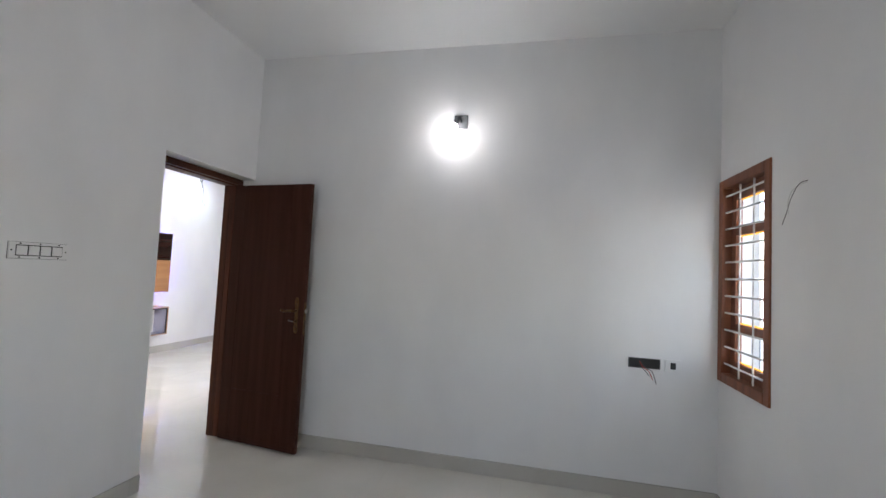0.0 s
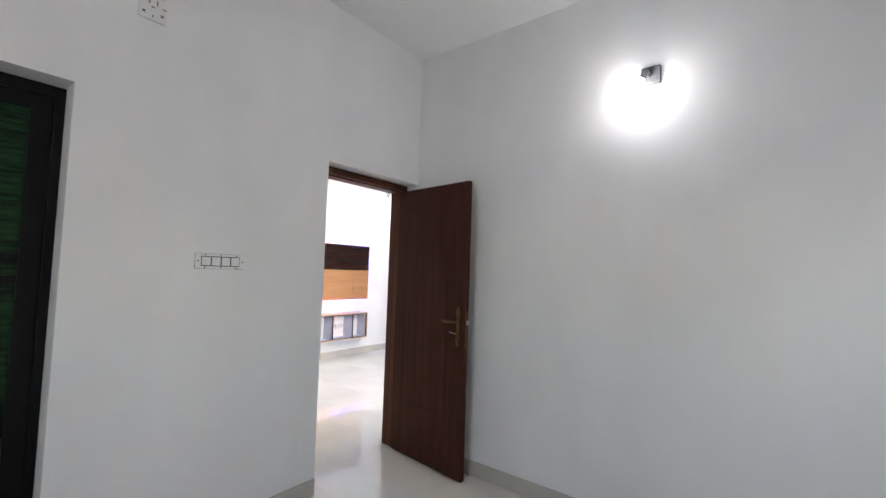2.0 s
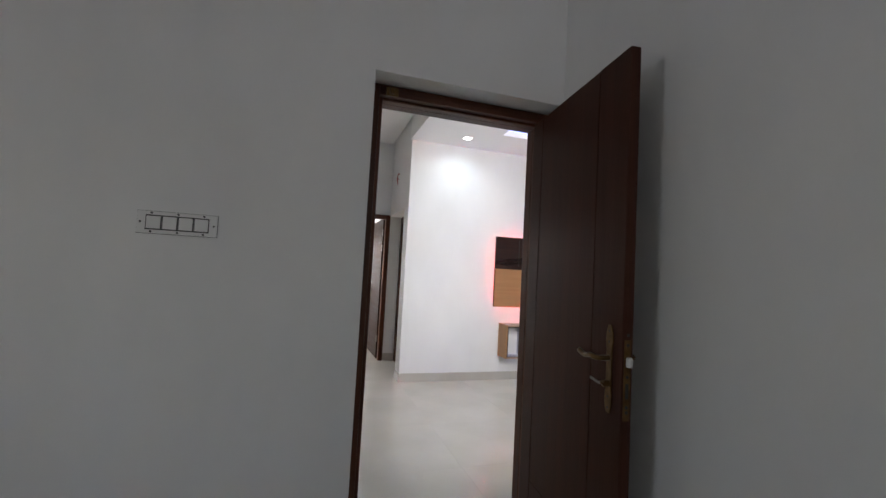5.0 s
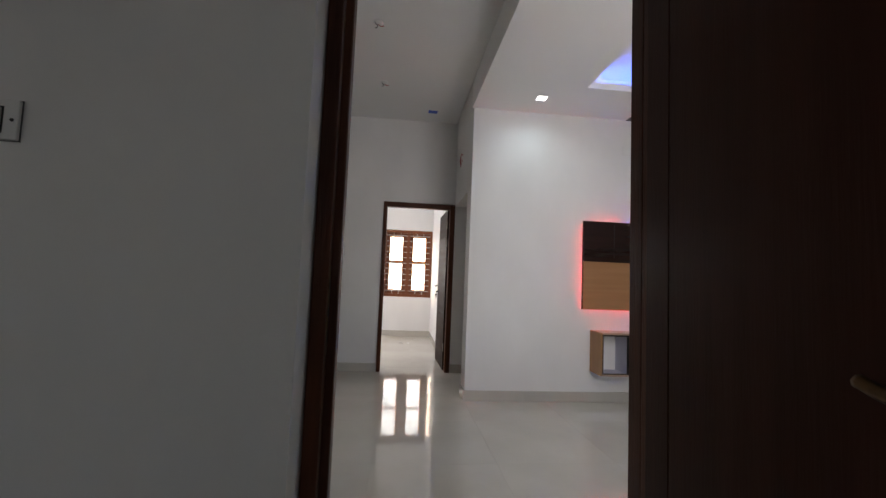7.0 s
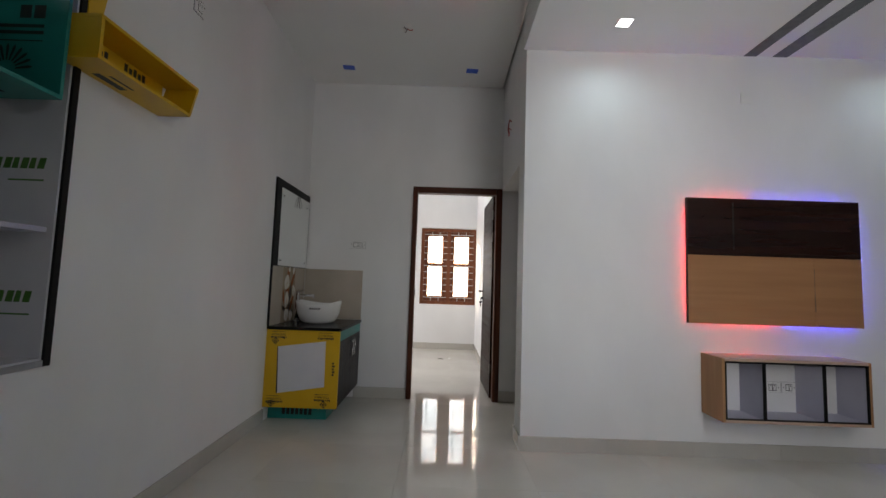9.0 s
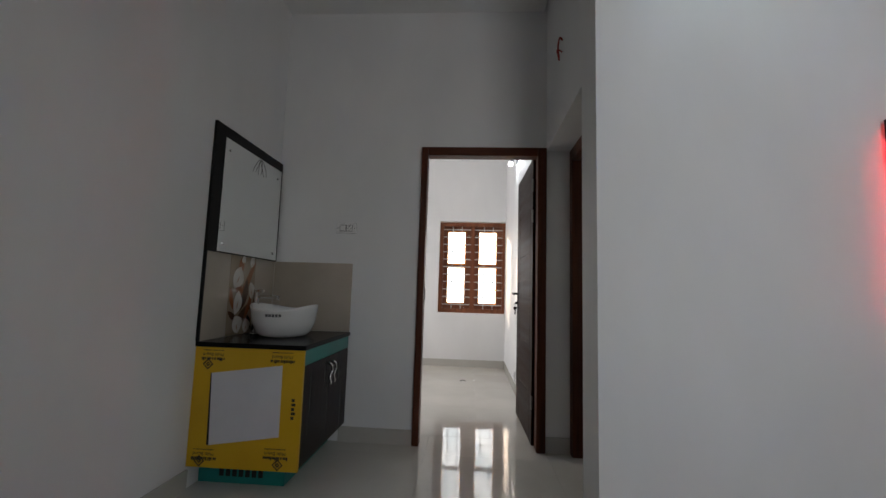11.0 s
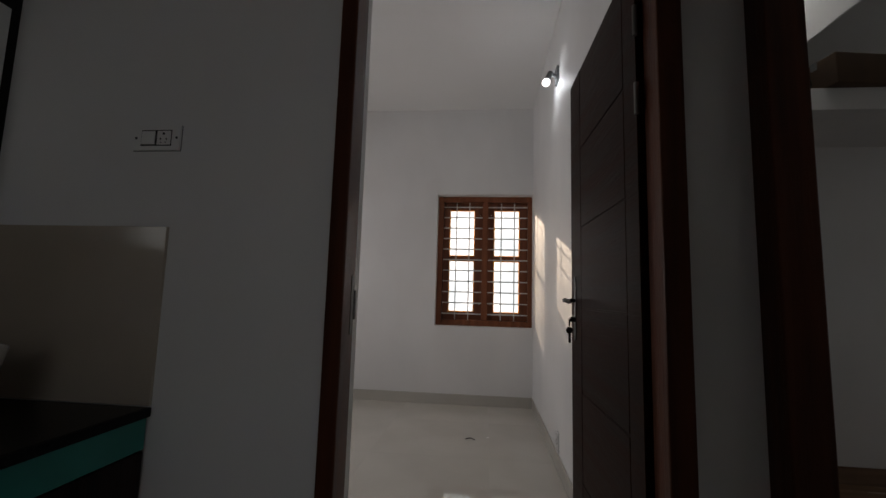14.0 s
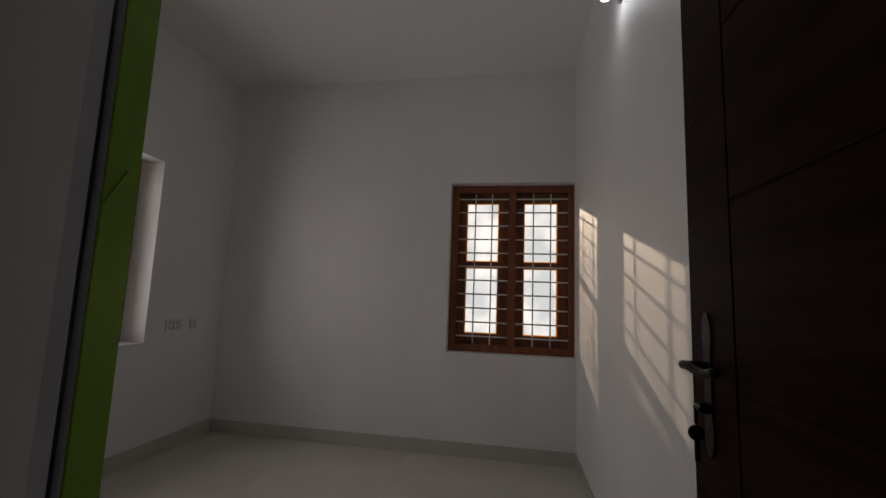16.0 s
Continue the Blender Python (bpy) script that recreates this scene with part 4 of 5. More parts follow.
SX0, SX1, SZ0, SZ1, SY = 1.257, 2.219, 0.304, 0.710, 2.967
ms = thing("media_shelf", pose((SX0 + SX1) / 2, Y_TV, 0), "floating open oak media shelf with three bays", "media shelf")
hs, dp, th = (SX1 - SX0) / 2, SY - Y_TV, 0.018
part("side", boxes(((-hs, dp, SZ0), (-hs + th, 0, SZ1)), bev=0.001), OAKSIDE, ms, "light oak side board")
part("side", boxes(((hs - th, dp, SZ0), (hs, 0, SZ1)), bev=0.001), OAKSIDE, ms, "light oak side board")
part("top", boxes(((-hs + th, dp, SZ1 - th), (hs - th, 0, SZ1)), bev=0.001), PINKOAK, ms, "pale top board")
part("bottom", boxes(((-hs + th, dp, SZ0), (hs - th, 0, SZ0 + th)), bev=0.001), LILAC, ms)
for k in (0.287, 0.69):
    x = -hs + k * 2 * hs
    part("divider", boxes(((x - 0.009, dp + 0.012, SZ0 + th), (x + 0.009, 0, SZ1 - th)), bev=0.001), LILAC, ms, "lilac board divider")
    part("divider_edge", boxes(((x - 0.0095, dp + 0.004, SZ0 + th), (x + 0.0095, dp + 0.0115, SZ1 - th))), BLACKTRIM, ms, "dark divider edge")
part("front_edge", boxes(((-hs + th, dp - 0.001, SZ1 - th - 0.012), (hs - th, dp + 0.012, SZ1 - th)), ((-hs + th, dp - 0.001, SZ0 + th), (-hs + th + 0.01, dp + 0.012, SZ1 - th)), ((hs - th - 0.01, dp - 0.001, SZ0 + th), (hs - th, dp + 0.012, SZ1 - th)), ((-hs + th, dp - 0.001, SZ0 + th), (hs - th, dp + 0.012, SZ0 + th + 0.008))), BLACKTRIM, ms, "dark front edging")
part("lipping", boxes(((-hs + th, dp - 0.0015, SZ0), (hs - th, dp - 0.0003, SZ0 + th))), PINKOAK, ms, "pale front lipping")
for x in (-hs + th + 0.001, hs - th - 0.0055):
    part("lining", boxes(((x, dp + 0.014, SZ0 + th + 0.001), (x + 0.0045, -0.001, SZ1 - th - 0.001))), LILAC, ms, "lilac lining board")

gx = -hs + 0.287 * 2 * hs + 0.045
part("cable_grommet", lathe([(0.030, 0.0), (0.030, 0.004), (0.022, 0.006), (0.020, 0.001), (0.0, 0.001)], 20), GREYPL, ms, "round grey cable grommet").matrix_basis = pose(gx, -0.001, 0.640, 90, 0, 0)
part("cable_notch", boxes(((0.272, -0.0362, 1.02), (0.282, -0.0352, 1.14)), ((0.2745, -0.0362, 1.14), (0.2795, -0.0352, 1.32)), bev=0.0003), WOODSKIRT, board, "dark worn notch along the panel joint")

# ---- basin corner ----
VX0, VX1, VY0, VY1 = X_LEFT + 0.001, -1.376, 3.572, Y_END - 0.013
van = thing("vanity_cabinet", pose(VX1, VY0, 0), "vanity cabinet with yellow side and dark wood doors", "cabinet")
vw, vd = VX0 - VX1, VY1 - VY0
part("plinth", boxes(((vw + 0.003, 0.11, 0), (-0.11, vd, 0.125)), bev=0.002), TEAL, van, "teal film plinth")
part("carcass", boxes(((vw, 0.018, 0.125), (-0.02, vd, 0.722))), BLACKTRIM, van)
end = part("side_panel", boxes(((vw, 0, 0.118), (0, 0.018, 0.722)), bev=0.001), YELLOW, van, "yellow film covered side panel")
Q = [(-0.474, 0.229), (-0.107, 0.286), (-0.111, 0.642), (-0.488, 0.590)]
part("white_patch", prism(Q, "y", -0.0015, -0.0001), WHITEBOARD, end, "bare white board where the film is cut away")
part("dark_slit", prism([(Q[0][0] - 0.012, Q[0][1]), Q[0], Q[3], (Q[3][0] - 0.006, Q[3][1])], "y", -0.002, -0.0001), INK, end)


def lettering(name, words, size, m, material, parent, label=""):
    """Flat words from the built-in font, as one mesh."""
    c = bpy.data.curves.new(name, "FONT")
    c.body, c.size, c.align_x, c.align_y, c.extrude = words, size, "CENTER", "CENTER", 0.0002
    o = bpy.data.objects.new(name, c)
    me = bpy.data.meshes.new_from_object(o)
    bpy.data.objects.remove(o)
    me.transform(m)
    me.materials.clear()
    me.materials.append(material)
    t = new(name, me)
    t.parent = parent
    return tagged(t, label)


def print_block(parent, x, z, flip):
    """Upside-down print: a readable line between a row of bold bars and a fine line."""
    r = random.Random(int(1000 * (x + 3 * z)))
    for w, h, dz in ((0.125, 0.017, -0.024), (0.11, 0.005, 0.021)):
        zz = z + dz * flip
        bm = bmesh.new()
        x0 = x - w / 2
        while x0 < x + w / 2:
            bw = r.uniform(0.0045, 0.0085) * (0.4 if h < 0.01 else 1)
            tall = h * r.choice((0.7, 0.7, 1.0))
            box(bm, (x0, -0.0012, zz + h / 2 - tall), (x0 + bw, -0.0001, zz + h / 2))
            x0 += bw + r.choice((0.0016, 0.0016, 0.002, 0.006)) * (0.5 if h < 0.01 else 1)
        part("print_line", bm, INK, parent)
    lettering("print_words", "Multi Board", 0.0235, pose(x, -0.0010, z, 90, 0, 0) @ pose(0, 0, 0, 0, 0, 180), INK, parent, "black printed words")


def diamond(parent, x, z, r):
    for s, e in ((r, 0.7 * r), (0.45 * r, 0.15 * r)):
        bm = bmesh.new()
        o = [(x, z - s), (x + s, z), (x, z + s), (x - s, z)]
        n = [(x, z - e), (x + e, z), (x, z + e), (x - e, z)]
        vo, vn = [bm.verts.new((a, -0.0013, b)) for a, b in o], [bm.verts.new((a, -0.0013, b)) for a, b in n]
        for k in range(4):
            bm.faces.new((vo[k], vo[(k + 1) % 4], vn[(k + 1) % 4], vn[k]))
        part("print_mark", bm, INK, parent)


for x, z in ((vw + 0.10, 0.685), (-0.115, 0.685), (vw + 0.09, 0.185), (-0.12, 0.205)):
    print_block(end, x, z, 1)
for x, z in ((vw + 0.075, 0.635), (vw + 0.07, 0.150), (-0.105, 0.150)):
    diamond(end, x, z, 0.029)
for i in range(5):
    part("print_bar", boxes(((-0.052, -0.0012, 0.375 + i * 0.022), (-0.030 if i % 2 else -0.036, -0.0001, 0.389 + i * 0.022))), INK, end, "black print bar")
for i in range(7):
    part("plinth_print", boxes(((vw + 0.12 + i * 0.036, 0.1085, 0.035), (vw + 0.145 + i * 0.036, 0.1099, 0.085 if i % 3 else 0.095))), INK, van, "black print bars")
part("top_rail", boxes(((-0.02, 0.018, 0.640), (-0.002, vd, 0.722)), bev=0.001), TEAL, van, "teal film top rail")
for k in range(2):
    y0 = 0.02 + k * (vd - 0.02) / 2
    y1 = y0 + (vd - 0.02) / 2 - 0.003
    dr = part("door", boxes(((-0.02, y0, 0.128), (-0.001, y1, 0.637)), bev=0.002), VANWOOD, van, "dark streaked wood door")
    yh = y1 - 0.035 if k == 0 else y0 + 0.035
    part("handle", tube([(-0.001, yh, 0.60), (0.025, yh, 0.595), (0.03, yh + 0.008, 0.56), (0.022, yh - 0.008, 0.52), (0.028, yh, 0.485), (-0.001, yh, 0.478)], 0.0065, 8), CHROME, dr, "curved chrome handle", True)
vc = thing("vanity_counter", pose(VX1, VY0, 0.7225), "polished black granite counter on the vanity", "counter")
part("slab", boxes(((VX0 - VX1, -0.008, 0), (0.002, VY1 - VY0, 0.0245)), bev=0.002), GRANITE, vc)
part("front_edge", boxes(((0.0025, -0.008, 0), (0.010, VY1 - VY0, 0.0245)), bev=0.003), GRANITE, vc, "polished granite front edge")

# wall tiles behind the basin, with the lily panel
ts = thing("backsplash", pose(X_LEFT, 0, 0), "glossy beige tiles behind the basin", "backsplash", kind="structure")
z0, z1 = 0.748, 1.232
for y0, y1, mt in ((3.575, 3.814, SPLASH), (3.815, 4.107, DECOR), (4.108, Y_END - 0.011, SPLASH)):
    part("tile", boxes(((0, y0, z0), (0.010, y1, z1)), bev=0.0008), mt, ts)
tb = thing("backsplash_end", pose(0, Y_END, 0), "glossy beige tile on the hall end wall", "backsplash", kind="structure")
for x0, x1 in ((X_LEFT + 0.011, -1.378),):
    part("tile", boxes(((x0, -0.010, z0), (x1, 0, z1)), bev=0.0008), SPLASH, tb)


def leaf_shape(cy, cz, length, width, angle, bend, x, thick=0.0012):
    pts = []
    for s in (1, -1):
        rng = range(0, 13) if s == 1 else range(11, 0, -1)
        for k in rng:
            u = k / 12
            w = s * width * math.sin(math.pi * u) ** 0.8
            off = bend * math.sin(math.pi * u)
            ly, lz = w + off, (u - 0.5) * length
            a = radians(angle)
            pts.append((cy + ly * math.cos(a) - lz * math.sin(a), cz + ly * math.sin(a) + lz * math.cos(a)))
    return prism(pts, "x", x, x + thick)


for i, (cy, cz, ln, wd, an, be, mt) in enumerate([
        (4.00, 1.08, 0.30, 0.026, -35, 0.02, LEAFRED), (4.055, 1.11, 0.22, 0.020, -28, -0.01, LEAFRED), (3.905, 1.02, 0.17, 0.030, 35, 0.02, LEAFRED),
        (3.975, 0.99, 0.22, 0.032, -18, 0.02, LEAFDARK), (3.855, 0.97, 0.15, 0.020, 18, -0.01, LEAFRED), (3.965, 0.88, 0.17, 0.030, -52, 0.02, LEAFDARK),
        (4.04, 0.93, 0.20, 0.020, -24, 0.01, LEAFRED), (3.865, 0.865, 0.11, 0.018, 58, 0.0, LEAFDARK), (3.93, 1.17, 0.10, 0.028, 5, 0.0, LEAFRED), (4.06, 0.82, 0.10, 0.02, 30, 0.0, LEAFDARK)]):
    part("printed_leaf", leaf_shape(cy, cz, ln, wd, an, be, 0.0101 + 0.0003 * i, 0.0003), mt, ts)
for i, (cy, cz, ln, wd, an) in enumerate([(3.895, 1.10, 0.145, 0.058, -25), (3.905, 0.945, 0.15, 0.046, -10), (3.915, 0.81, 0.115, 0.055, 25), (4.02, 0.80, 0.09, 0.045, 0), (4.058, 1.02, 0.11, 0.034, 10), (4.052, 1.20, 0.055, 0.045, 80), (3.945, 1.205, 0.045, 0.03, 70)]):
    part("printed_lily", leaf_shape(cy, cz, ln, wd, an, 0.012, 0.0134 + 0.0003 * i, 0.0003), PETAL, ts)
    part("printed_stamen", leaf_shape(cy + 0.004, cz - 0.015, ln * 0.35, 0.005, an - 10, 0.0, 0.0158, 0.0002), OAK, ts)

mf = thing("mirror", pose(X_LEFT, 0, 0), "frameless mirror on a black backing board", "mirror")
part("backing", boxes(((0, 3.575, 1.233), (0.016, Y_END - 0.001, 1.962)), bev=0.001), BLACKTRIM, mf, "black laminate backing board")
part("glass", boxes(((0.020, 3.642, 1.237), (0.025, 4.350, 1.893)), bev=0.001), MIRROR, mf, "clear mirror glass")
for y in (3.692, 4.298):
    for z in (1.285, 1.83):
        part("stud", rods(((0.016, y, z), (0.031, y, z), 0.009), seg=14), CHROME, mf, "round chrome stud")
single("edge_strip", boxes(((X_LEFT, 3.562, 0.748), (X_LEFT + 0.016, 3.5745, 1.962)), bev=0.001), BLACKTRIM, "thin black edging beside the wall tiles", "trim", kind="structure")
for k in range(3):
    cable("mirror_wire", [(X_LEFT + 0.0265, 4.03 + 0.012 * k, 1.885), (X_LEFT + 0.034, 4.02 + 0.02 * k, 1.87), (X_LEFT + 0.036, 3.985 + 0.055 * k, 1.82), (X_LEFT + 0.034, 3.965 + 0.07 * k, 1.785)], BLACKPL, "thin dark wire end over the mirror", 0.0016)

basin = thing("wash_basin", pose(-1.682, 3.99, 0.747), "white oval ceramic bowl basin on the counter", "basin")
part("bowl", lathe([(0.112, 0.0), (0.144, 0.008), (0.168, 0.03), (0.192, 0.085), (0.205, 0.164), (0.208, 0.178), (0.203, 0.182), (0.196, 0.176), (0.175, 0.09), (0.14, 0.035), (0.05, 0.022), (0.02, 0.02)], 48, (0.95, 1.08), 0.018), CERAMIC, basin, smooth=True)
part("drain", rods(((0, 0, 0.02), (0, 0, 0.026), 0.022), seg=18), CHROME, basin)
for i in range(5):
    a = math.radians(-92 + 5.5 * i)
    cx, cy = 0.2 * 0.95 * math.cos(a), 0.2 * 1.12 * math.sin(a)
    bm = boxes(((-0.0065, -0.001, -0.008), (0.0065, 0.002, 0.008)))
    bmesh.ops.transform(bm, matrix=pose(cx * 1.01, cy * 1.01, 0.135, 16, 0, math.degrees(a) + 90), verts=bm.verts)
    part("print_bar", bm, GREYPL, basin, "grey print bar")

tap = thing("basin_tap", pose(-1.885, 4.01, 0.747), "tall chrome basin tap on the counter", "tap")
part("base", lathe([(0.028, 0), (0.028, 0.006), (0.022, 0.012), (0.0, 0.012)], 24), CHROME, tap, smooth=True)
part("body", rods(((0, 0, 0.01), (0, 0, 0.262), 0.019), seg=24), CHROME, tap, smooth=True)
part("spout", boxes(((0.0, -0.012, 0.228), (0.15, 0.012, 0.246)), ((0.135, -0.010, 0.218), (0.15, 0.010, 0.229)), bev=0.004), CHROME, tap)
part("lever", boxes(((-0.014, -0.010, 0.263), (0.045, 0.010, 0.283)), bev=0.003), CHROME, tap)

# ---- display niche and box shelf on the hall wall ----
nc = thing("display_niche", pose(X_LEFT, 0, 0), "wall niche lined with white board, black edging", "display niche")
NY0, NY1, NZ0, NZ1, ND = 0.98, 1.688, 0.81, 2.33, -0.34
part("back", boxes(((ND, NY0, NZ0), (ND + 0.012, NY1, NZ1))), WHITEBOARD, nc)
part("side", boxes(((ND + 0.012, NY0, NZ0), (0.003, NY0 + 0.012, NZ1))), WHITEBOARD, nc)
part("side", boxes(((ND + 0.012, NY1 - 0.012, NZ0), (0.003, NY1, NZ1))), WHITEBOARD, nc)
part("bottom", boxes(((ND + 0.012, NY0 + 0.012, NZ0), (0.006, NY1 - 0.012, NZ0 + 0.018))), WHITEBOARD, nc)
part("top", boxes(((ND + 0.012, NY0 + 0.012, NZ1 - 0.018), (0.003, NY1 - 0.012, NZ1))), WHITEBOARD, nc)
part("shelf", boxes(((ND + 0.012, NY0 + 0.012, 1.27), (-0.02, NY1 - 0.012, 1.288)), bev=0.001), LILAC, nc)
part("edging", boxes(((0.0005, NY1 - 0.004, NZ0 - 0.012), (0.014, NY1 + 0.020, NZ1)), ((0.0005, NY0 - 0.016, NZ0 - 0.012), (0.012, NY0 + 0.006, NZ1))), BLACKTRIM, nc, "black edging strip")
part("sill_edging", boxes(((0.0065, NY0 + 0.006, NZ0 - 0.012), (0.012, NY1 - 0.006, NZ0 + 0.010))), ALU, nc, "grey edging strip")
TY0, TY1, TZ0, TZ1, TX = 1.31, 1.61, 1.73, 2.27, 0.05
for zz in (1.02, 1.50):
    for i in range(6):
        part("print_bar", prism([(-0.235 + i * 0.031, zz), (-0.235 + i * 0.031 + (0.026 if i % 2 else 0.022), zz), (-0.228 + i * 0.031 + (0.026 if i % 2 else 0.020), zz + 0.040), (-0.226 + i * 0.031, zz + 0.040)], "y", NY1 - 0.0128, NY1 - 0.0121), GREENINK, nc, "green print bar")
    part("print_line", boxes(((-0.18, NY1 - 0.0128, zz - 0.045), (-0.05, NY1 - 0.0121, zz - 0.039))), GREENINK, nc)
for k, (py, pz) in enumerate(((1.45, 1.60), (1.38, 1.55), (1.50, 1.33), (1.42, 1.12), (1.50, 0.92), (1.36, 1.05))):
    part("print_bar", boxes(((ND + 0.0121, py, pz), (ND + 0.0128, py + 0.10, pz + 0.035))), GREENINK, nc, "green print bar")
cub = thing("open_box_shelf", pose(X_LEFT, 0, 0), "open box shelf covered in teal film, in the niche", "shelf")
XB = ND + 0.013
part("bottom", boxes(((XB, TY0, TZ0), (TX, TY1, TZ0 + 0.014)), bev=0.001), TEAL, cub)
part("top", boxes(((XB, TY0, TZ1 - 0.014), (TX, TY1, TZ1)), bev=0.001), TEAL, cub)
part("side", boxes(((XB, TY1 - 0.014, TZ0 + 0.014), (TX, TY1, TZ1 - 0.014)), bev=0.001), TEAL, cub)
part("side", boxes(((XB, TY0, TZ0 + 0.014), (TX, TY0 + 0.014, TZ1 - 0.014)), bev=0.001), TEAL, cub)
part("back", boxes(((XB, TY0 + 0.014, TZ0 + 0.014), (XB + 0.006, TY1 - 0.014, TZ1 - 0.014))), TEAL, cub)
yi0, yi1 = TY1 - 0.0152, TY1 - 0.0141
for k in range(11):
    a = radians(8 + 164 * k / 10)
    for zz, rr in ((2.10, 0.10), (1.83, 0.085)):
        cx = -0.15
        p = [(cx + 0.035 * math.cos(a - 0.07), zz + 0.035 * math.sin(a - 0.07)), (cx + rr * math.cos(a - 0.06), zz + rr * math.sin(a - 0.06)), (cx + rr * 1.12 * math.cos(a), zz + rr * 1.12 * math.sin(a)), (cx + rr * math.cos(a + 0.06), zz + rr * math.sin(a + 0.06)), (cx + 0.035 * math.cos(a + 0.07), zz + 0.035 * math.sin(a + 0.07))]
        part("print_ray", prism(p, "y", yi0, yi1), INK, cub)
for i in range(2):
    part("print_bar", boxes(((-0.12 + i * 0.05, yi0, 2.02), (-0.08 + i * 0.05, yi1, 2.068))), INK, cub)
for i in range(2):
    part("print_line", boxes(((-0.21, yi0, 1.985 - 0.024 * i), (-0.03, yi1, 1.997 - 0.024 * i))), INK, cub)
part("print_line", boxes(((-0.23, yi0, 1.935), (-0.03, yi1, 1.939))), INK, cub)
part("under_print", boxes(((-0.14, TY0 + 0.05, TZ0 - 0.001), (-0.09, TY1 - 0.06, TZ0 - 0.0001)), ((-0.20, TY0 + 0.05, TZ0 - 0.001), (-0.17, TY1 - 0.06, TZ0 - 0.0001))), INK, cub)
part("lamp", rods(((-0.16, 1.44, TZ1 - 0.0145), (-0.16, 1.44, TZ1 - 0.019), 0.02), seg=16), PANEL_GLOW, cub, "small lit spot lamp")

ys = thing("box_shelf", pose(X_LEFT, 1.615, 1.893), "yellow film covered box shelf fixed to the wall", "shelf")
W, D, H, T = 0.587, 0.155, 0.165, 0.014
part("top", boxes(((0, 0, H - T), (D, W, H)), bev=0.001), YELLOW, ys)
part("bottom", boxes(((0, 0, 0), (D, W - 0.05, T)), bev=0.001), YELLOW, ys)
part("side", boxes(((0, 0, T), (D, T, H - T)), bev=0.001), YELLOW, ys)
part("side", prism([(W - 0.05 - T, 0), (W - 0.05, 0), (W, H - T), (W - T, H - T)], "x", 0.0, D), YELLOW, ys)
part("back", boxes(((0.0, T, T), (0.006, W - 0.045, H - T))), YELLOW, ys)
for y, zz in ((0.09, 0.098), (0.30, 0.105)):
    for i in range(5):
        part("print_bar", boxes(((0.0062, y + i * 0.026, zz), (0.0072, y + 0.018 + i * 0.026, zz + (0.026 if i % 2 else 0.034)))), INK, ys)
    part("print_line", boxes(((0.0062, y, zz - 0.018), (0.0072, y + 0.12, zz - 0.010))), INK, ys)
part("print_mark", boxes(((0.03, 0.12, -0.001), (0.06, 0.26, -0.0001)), ((0.08, 0.14, -0.001), (0.09, 0.26, -0.0001))), INK, ys)
single("yellow_trim_board", prism([(NY1 + 0.018, 2.075), (NY1 + 0.075, 2.075), (NY1 + 0.11, 2.30), (NY1 - 0.05, 2.60), (NY1 - 0.2, 2.60), (NY1 + 0.018, 2.31)], "x", X_LEFT + 0.0005, X_LEFT + 0.018, 0.001), YELLOW, "yellow film covered trim board above the shelf", "trim board")

# ---- far bedroom ----
post = thing("board_panel", pose(-1.024, Y_END + 0.350, 0), "tall board panel with a green film edge by the door", "panel")
part("board", boxes(((-0.75, 0.001, 0), (-0.0005, 0.050, 2.15)), bev=0.001), WHITEBOARD, post)
part("film_edge", boxes(((-0.004, 0.0, 0.002), (0.0, 0.052, 2.16)), bev=0.0015), GREEN, post, "glossy green film on the edge")
part("film_crease", prism([(0.004, 1.66), (0.045, 1.70), (0.040, 1.74), (0.010, 1.71)], "x", 0.0001, 0.0025), GREEN, post, "crumpled fold of green film")
part("film_crease", prism([(0.002, 1.28), (0.050, 1.31), (0.030, 1.33), (0.014, 1.30)], "x", 0.0001, 0.002), GREEN, post, "crumpled fold of green film")
part("side_board", boxes(((-0.75, -0.140, 0), (-0.004, -0.016, 2.15)), bev=0.001), LILAC, post, "pale lilac side board")
# dark grey strip paints the shadow line beside the green edge
part("shadow_strip", boxes(((-0.74, -0.0155, 0), (-0.018, 0.0005, 2.14))), GREYPL, post)
single("debris_chip", tube([(-0.62, 6.55, 0.006), (-0.585, 6.57, 0.010), (-0.55, 6.55, 0.005)], 0.0035), WIRE, "small scrap lying on the tiled floor", "scrap")

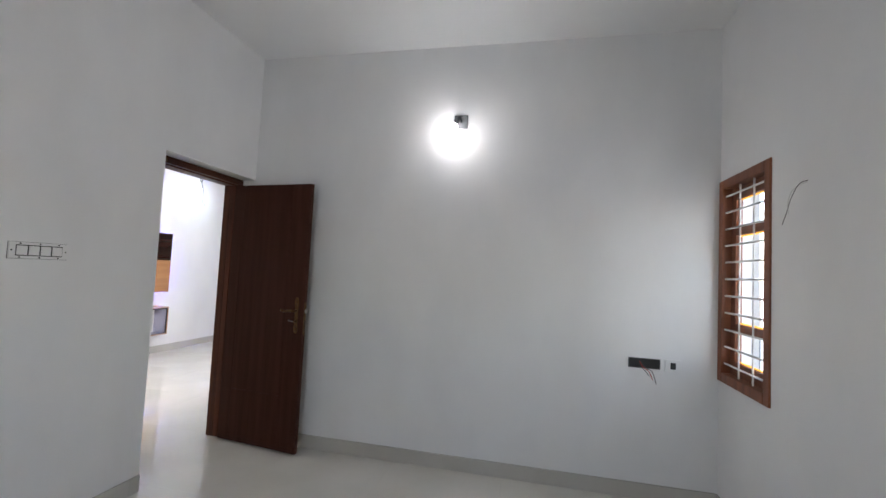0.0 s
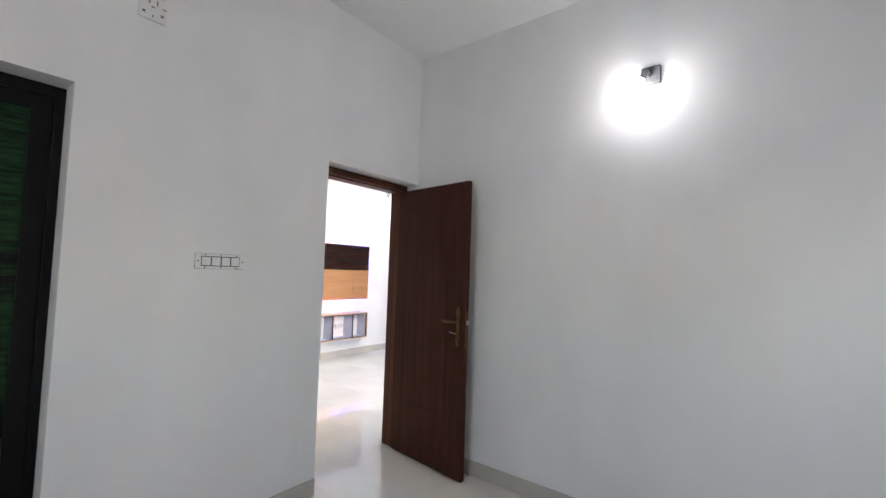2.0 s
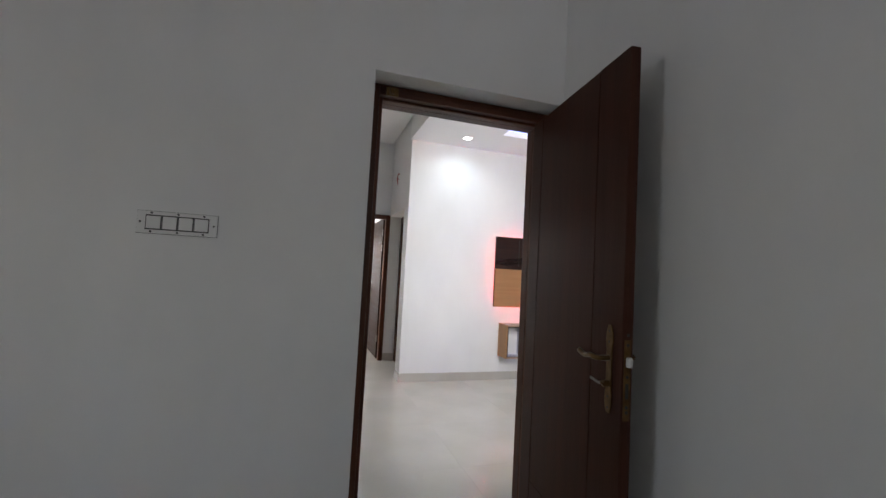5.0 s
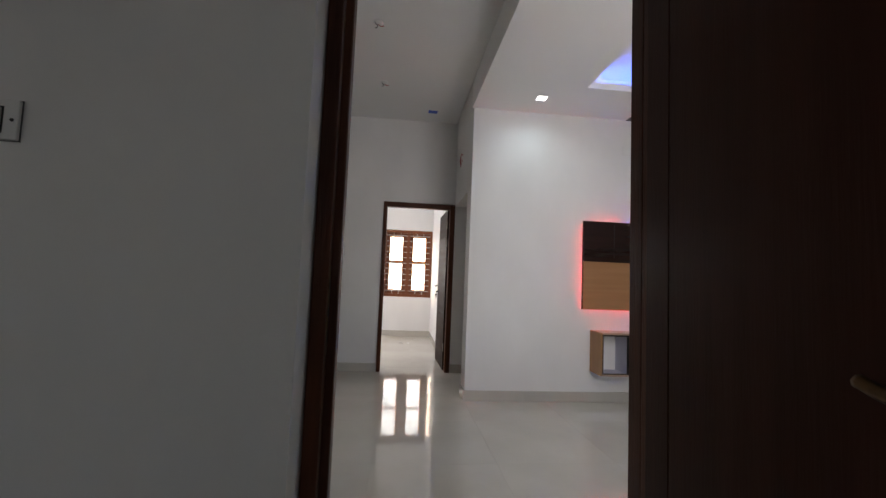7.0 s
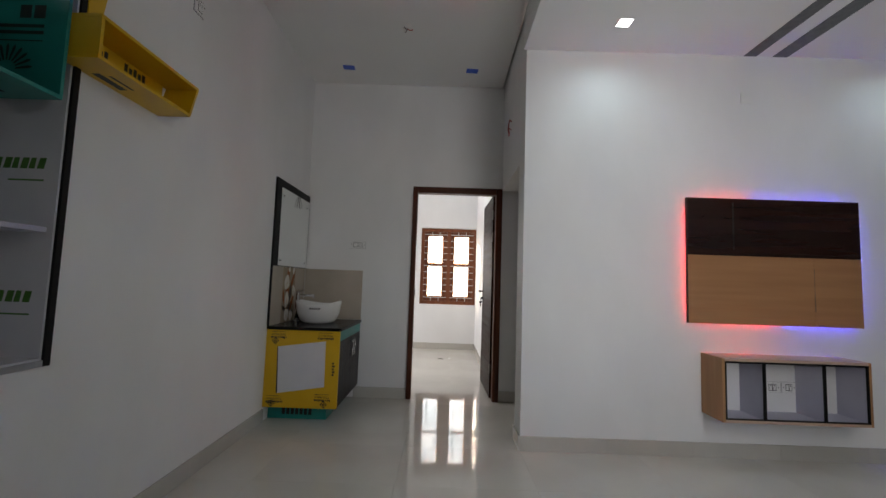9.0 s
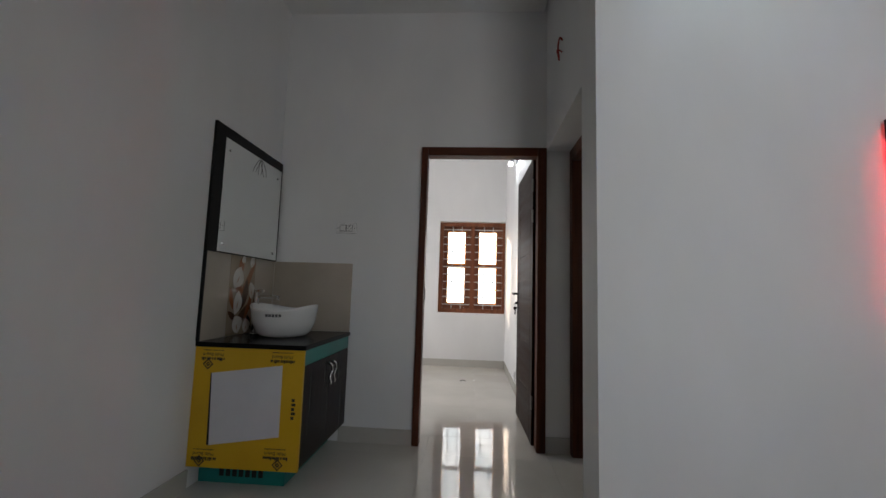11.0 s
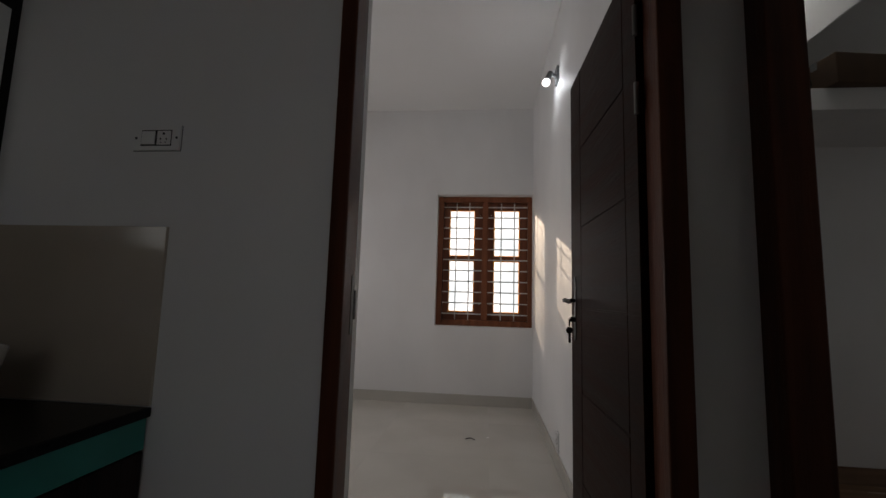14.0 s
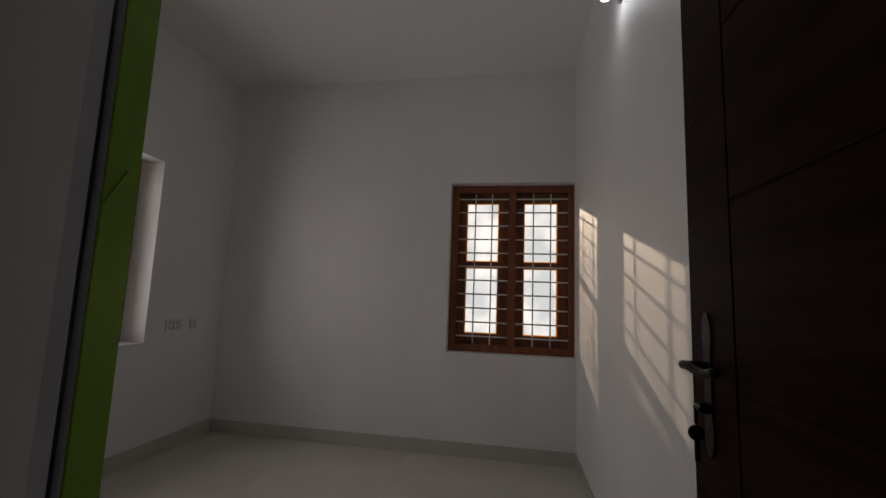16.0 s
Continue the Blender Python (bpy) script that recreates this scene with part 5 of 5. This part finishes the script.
def sun_blocker(at, size, leaves, seed):
    """Thin stems and a loose crown of small folded leaves, added to block low sun."""
    r = random.Random(seed)
    d = thing("sun_blocker_tree", pose(*at), "unseen leafy young tree added to break up the sun patches", "tree")
    stem = rods(((0, 0, 0), (0.02, 0.03, size[2] * 0.55), 0.03), seg=8)
    tips = []
    for _ in range(14):
        tip = Vector((r.uniform(-1, 1) * size[0] * 0.8, r.uniform(-1, 1) * size[1] * 0.8, size[2] * r.uniform(0.78, 0.97)))
        rod(stem, (0.02, 0.03, size[2] * r.uniform(0.45, 0.55)), tip, 0.010, 6, 0.003)
        tips.append(tip)
    part("trunk", stem, WOODSKIRT, d)
    crown = bmesh.new()
    for _ in range(leaves):
        c = r.choice(tips) + Vector((r.gauss(0, 0.16), r.gauss(0, 0.16), r.gauss(0, 0.09)))
        if c.z > size[2]:
            continue
        m = Matrix.Translation(c) @ pose(0, 0, 0, r.uniform(-60, 60), r.uniform(-60, 60), r.uniform(0, 360))
        l, w = r.uniform(0.05, 0.09), r.uniform(0.018, 0.03)
        v = [crown.verts.new(m @ Vector(p)) for p in ((0, 0, 0), (l * 0.5, w, 0.008), (l, 0, -0.006), (l * 0.5, -w, 0.008))]
        crown.faces.new((v[0], v[1], v[2])), crown.faces.new((v[0], v[2], v[3]))
    part("crown", crown, LEAFGREEN, d)
    return d


# stands out of view, added to shade part of the sun patches
sun_blocker((-2.52, 12.0, -0.5), (0.30, 0.25, 3.27), 1700, 4)

for cx, cy in ((-0.672, 7.647), (-0.456, 6.627)):
    single("paper_scrap", prism([(-0.012, -0.006), (0.004, -0.009), (0.013, 0.003), (-0.003, 0.009)], "z", 0.0005, 0.003), PLASTIC, "small white scrap lying on the tiled floor", "scrap", m=pose(cx, cy, 0, 0, 0, 40 * cx))

# ---- store room ----
single("loft_slab", boxes(((0.25, 5.62, 2.10), (3.2, 6.20, 2.22))), PAINT, "white plastered loft slab in the store", "loft", kind="structure")
single("stair_soffit", prism([(0.26, 2.22), (0.9, 2.22), (2.45, 3.49), (0.26, 3.49)], "y", 5.80, 6.199), PAINT, "white sloping underside of the stairs", "stair", kind="structure")


def carton(at, size, turn, mat, label, name="carton", cat="carton"):
    d = thing(name, pose(*at, 0, 0, turn), label, cat)
    w, l, h = size
    part("body", boxes(((-w / 2, -l / 2, 0), (w / 2, l / 2, h)), bev=0.006), mat, d)
    part("tape", boxes(((-w / 2 - 0.001, -0.02, h * 0.75), (w / 2 + 0.001, 0.02, h + 0.001))), GREYPL, d)
    return d


carton((1.45, 5.70, 2.22), (0.32, 0.25, 0.17), 8, CARDBOARD, "brown cardboard carton on the loft")
carton((2.25, 5.70, 2.22), (0.42, 0.25, 0.24), -6, CARDBOARD, "brown cardboard carton on the loft")
for sx, sw_, sh in ((1.17, 0.10, 0.10), (1.86, 0.2, 0.15)):
    bm = bmesh.new()
    bmesh.ops.create_icosphere(bm, subdivisions=3, radius=1.0)
    for v in bm.verts:
        k = 1 + 0.25 * noise.noise(v.co * 2.3 + Vector((sx * 7, 0, 0)))
        v.co = Vector((v.co.x * sw_ * k, v.co.y * 0.12 * k, max(v.co.z * k, -0.55) * sh + 0.55 * sh))
    single("sack", bm, SACK, "dark crumpled sack lying on the loft", "sack", smooth=True, m=pose(sx, 5.72, 2.22))

# ---- floor tiles ----
def tile_floor(parent, x0, x1, y0, y1, size, ox, oy, material, joint=0.0007):
    """Tiles of one size on a fixed grid; those at the edges are cut."""
    cache = {}
    i0, i1 = math.floor((x0 - ox) / size), math.ceil((x1 - ox) / size)
    j0, j1 = math.floor((y0 - oy) / size), math.ceil((y1 - oy) / size)
    for i in range(i0, i1):
        for j in range(j0, j1):
            a0, a1 = max(x0, ox + i * size), min(x1, ox + (i + 1) * size)
            b0, b1 = max(y0, oy + j * size), min(y1, oy + (j + 1) * size)
            if a1 - a0 < 0.01 or b1 - b0 < 0.01:
                continue
            key = (round(a1 - a0, 3), round(b1 - b0, 3))
            if key not in cache:
                w, l = (a1 - a0) / 2 - joint / 2, (b1 - b0) / 2 - joint / 2
                bm = boxes(((-w, -l, -0.006), (w, l, 0.0)))
                cache[key] = mesh_of("tile", bm, material)
            o = new("tile", cache[key])
            o.location = ((a0 + a1) / 2, (b0 + b1) / 2, 0)
            o.parent = parent


tile_floor(floor_b1, -4.4, 0.003, Y_S, 0.23, 0.8, 0.0, 0.23, TILE)
tile_floor(floor_hall, X_LEFT, 5.7, 0.23, Y_TV, 0.8, 0.0, 0.23, TILE)
tile_floor(floor_hall, X_LEFT, 0.0, Y_TV, Y_END + 0.202, 0.8, 0.0, 0.23, TILE)
tile_floor(floor_hall, 0.0, 0.25, Y_TV + 0.235, Y_END, 0.8, 0.0, 0.23, TILE)
tile_floor(floor_b2, X_B2L, X_B2R, Y_END + 0.202, Y_B2, 0.8, -0.45, 4.6, TILE)
tile_floor(bpy.data.objects["floor_store"], 0.25, 3.2, Y_TV + 0.235, 7.6, 0.6, 0.25, 3.41, WOODTILE)
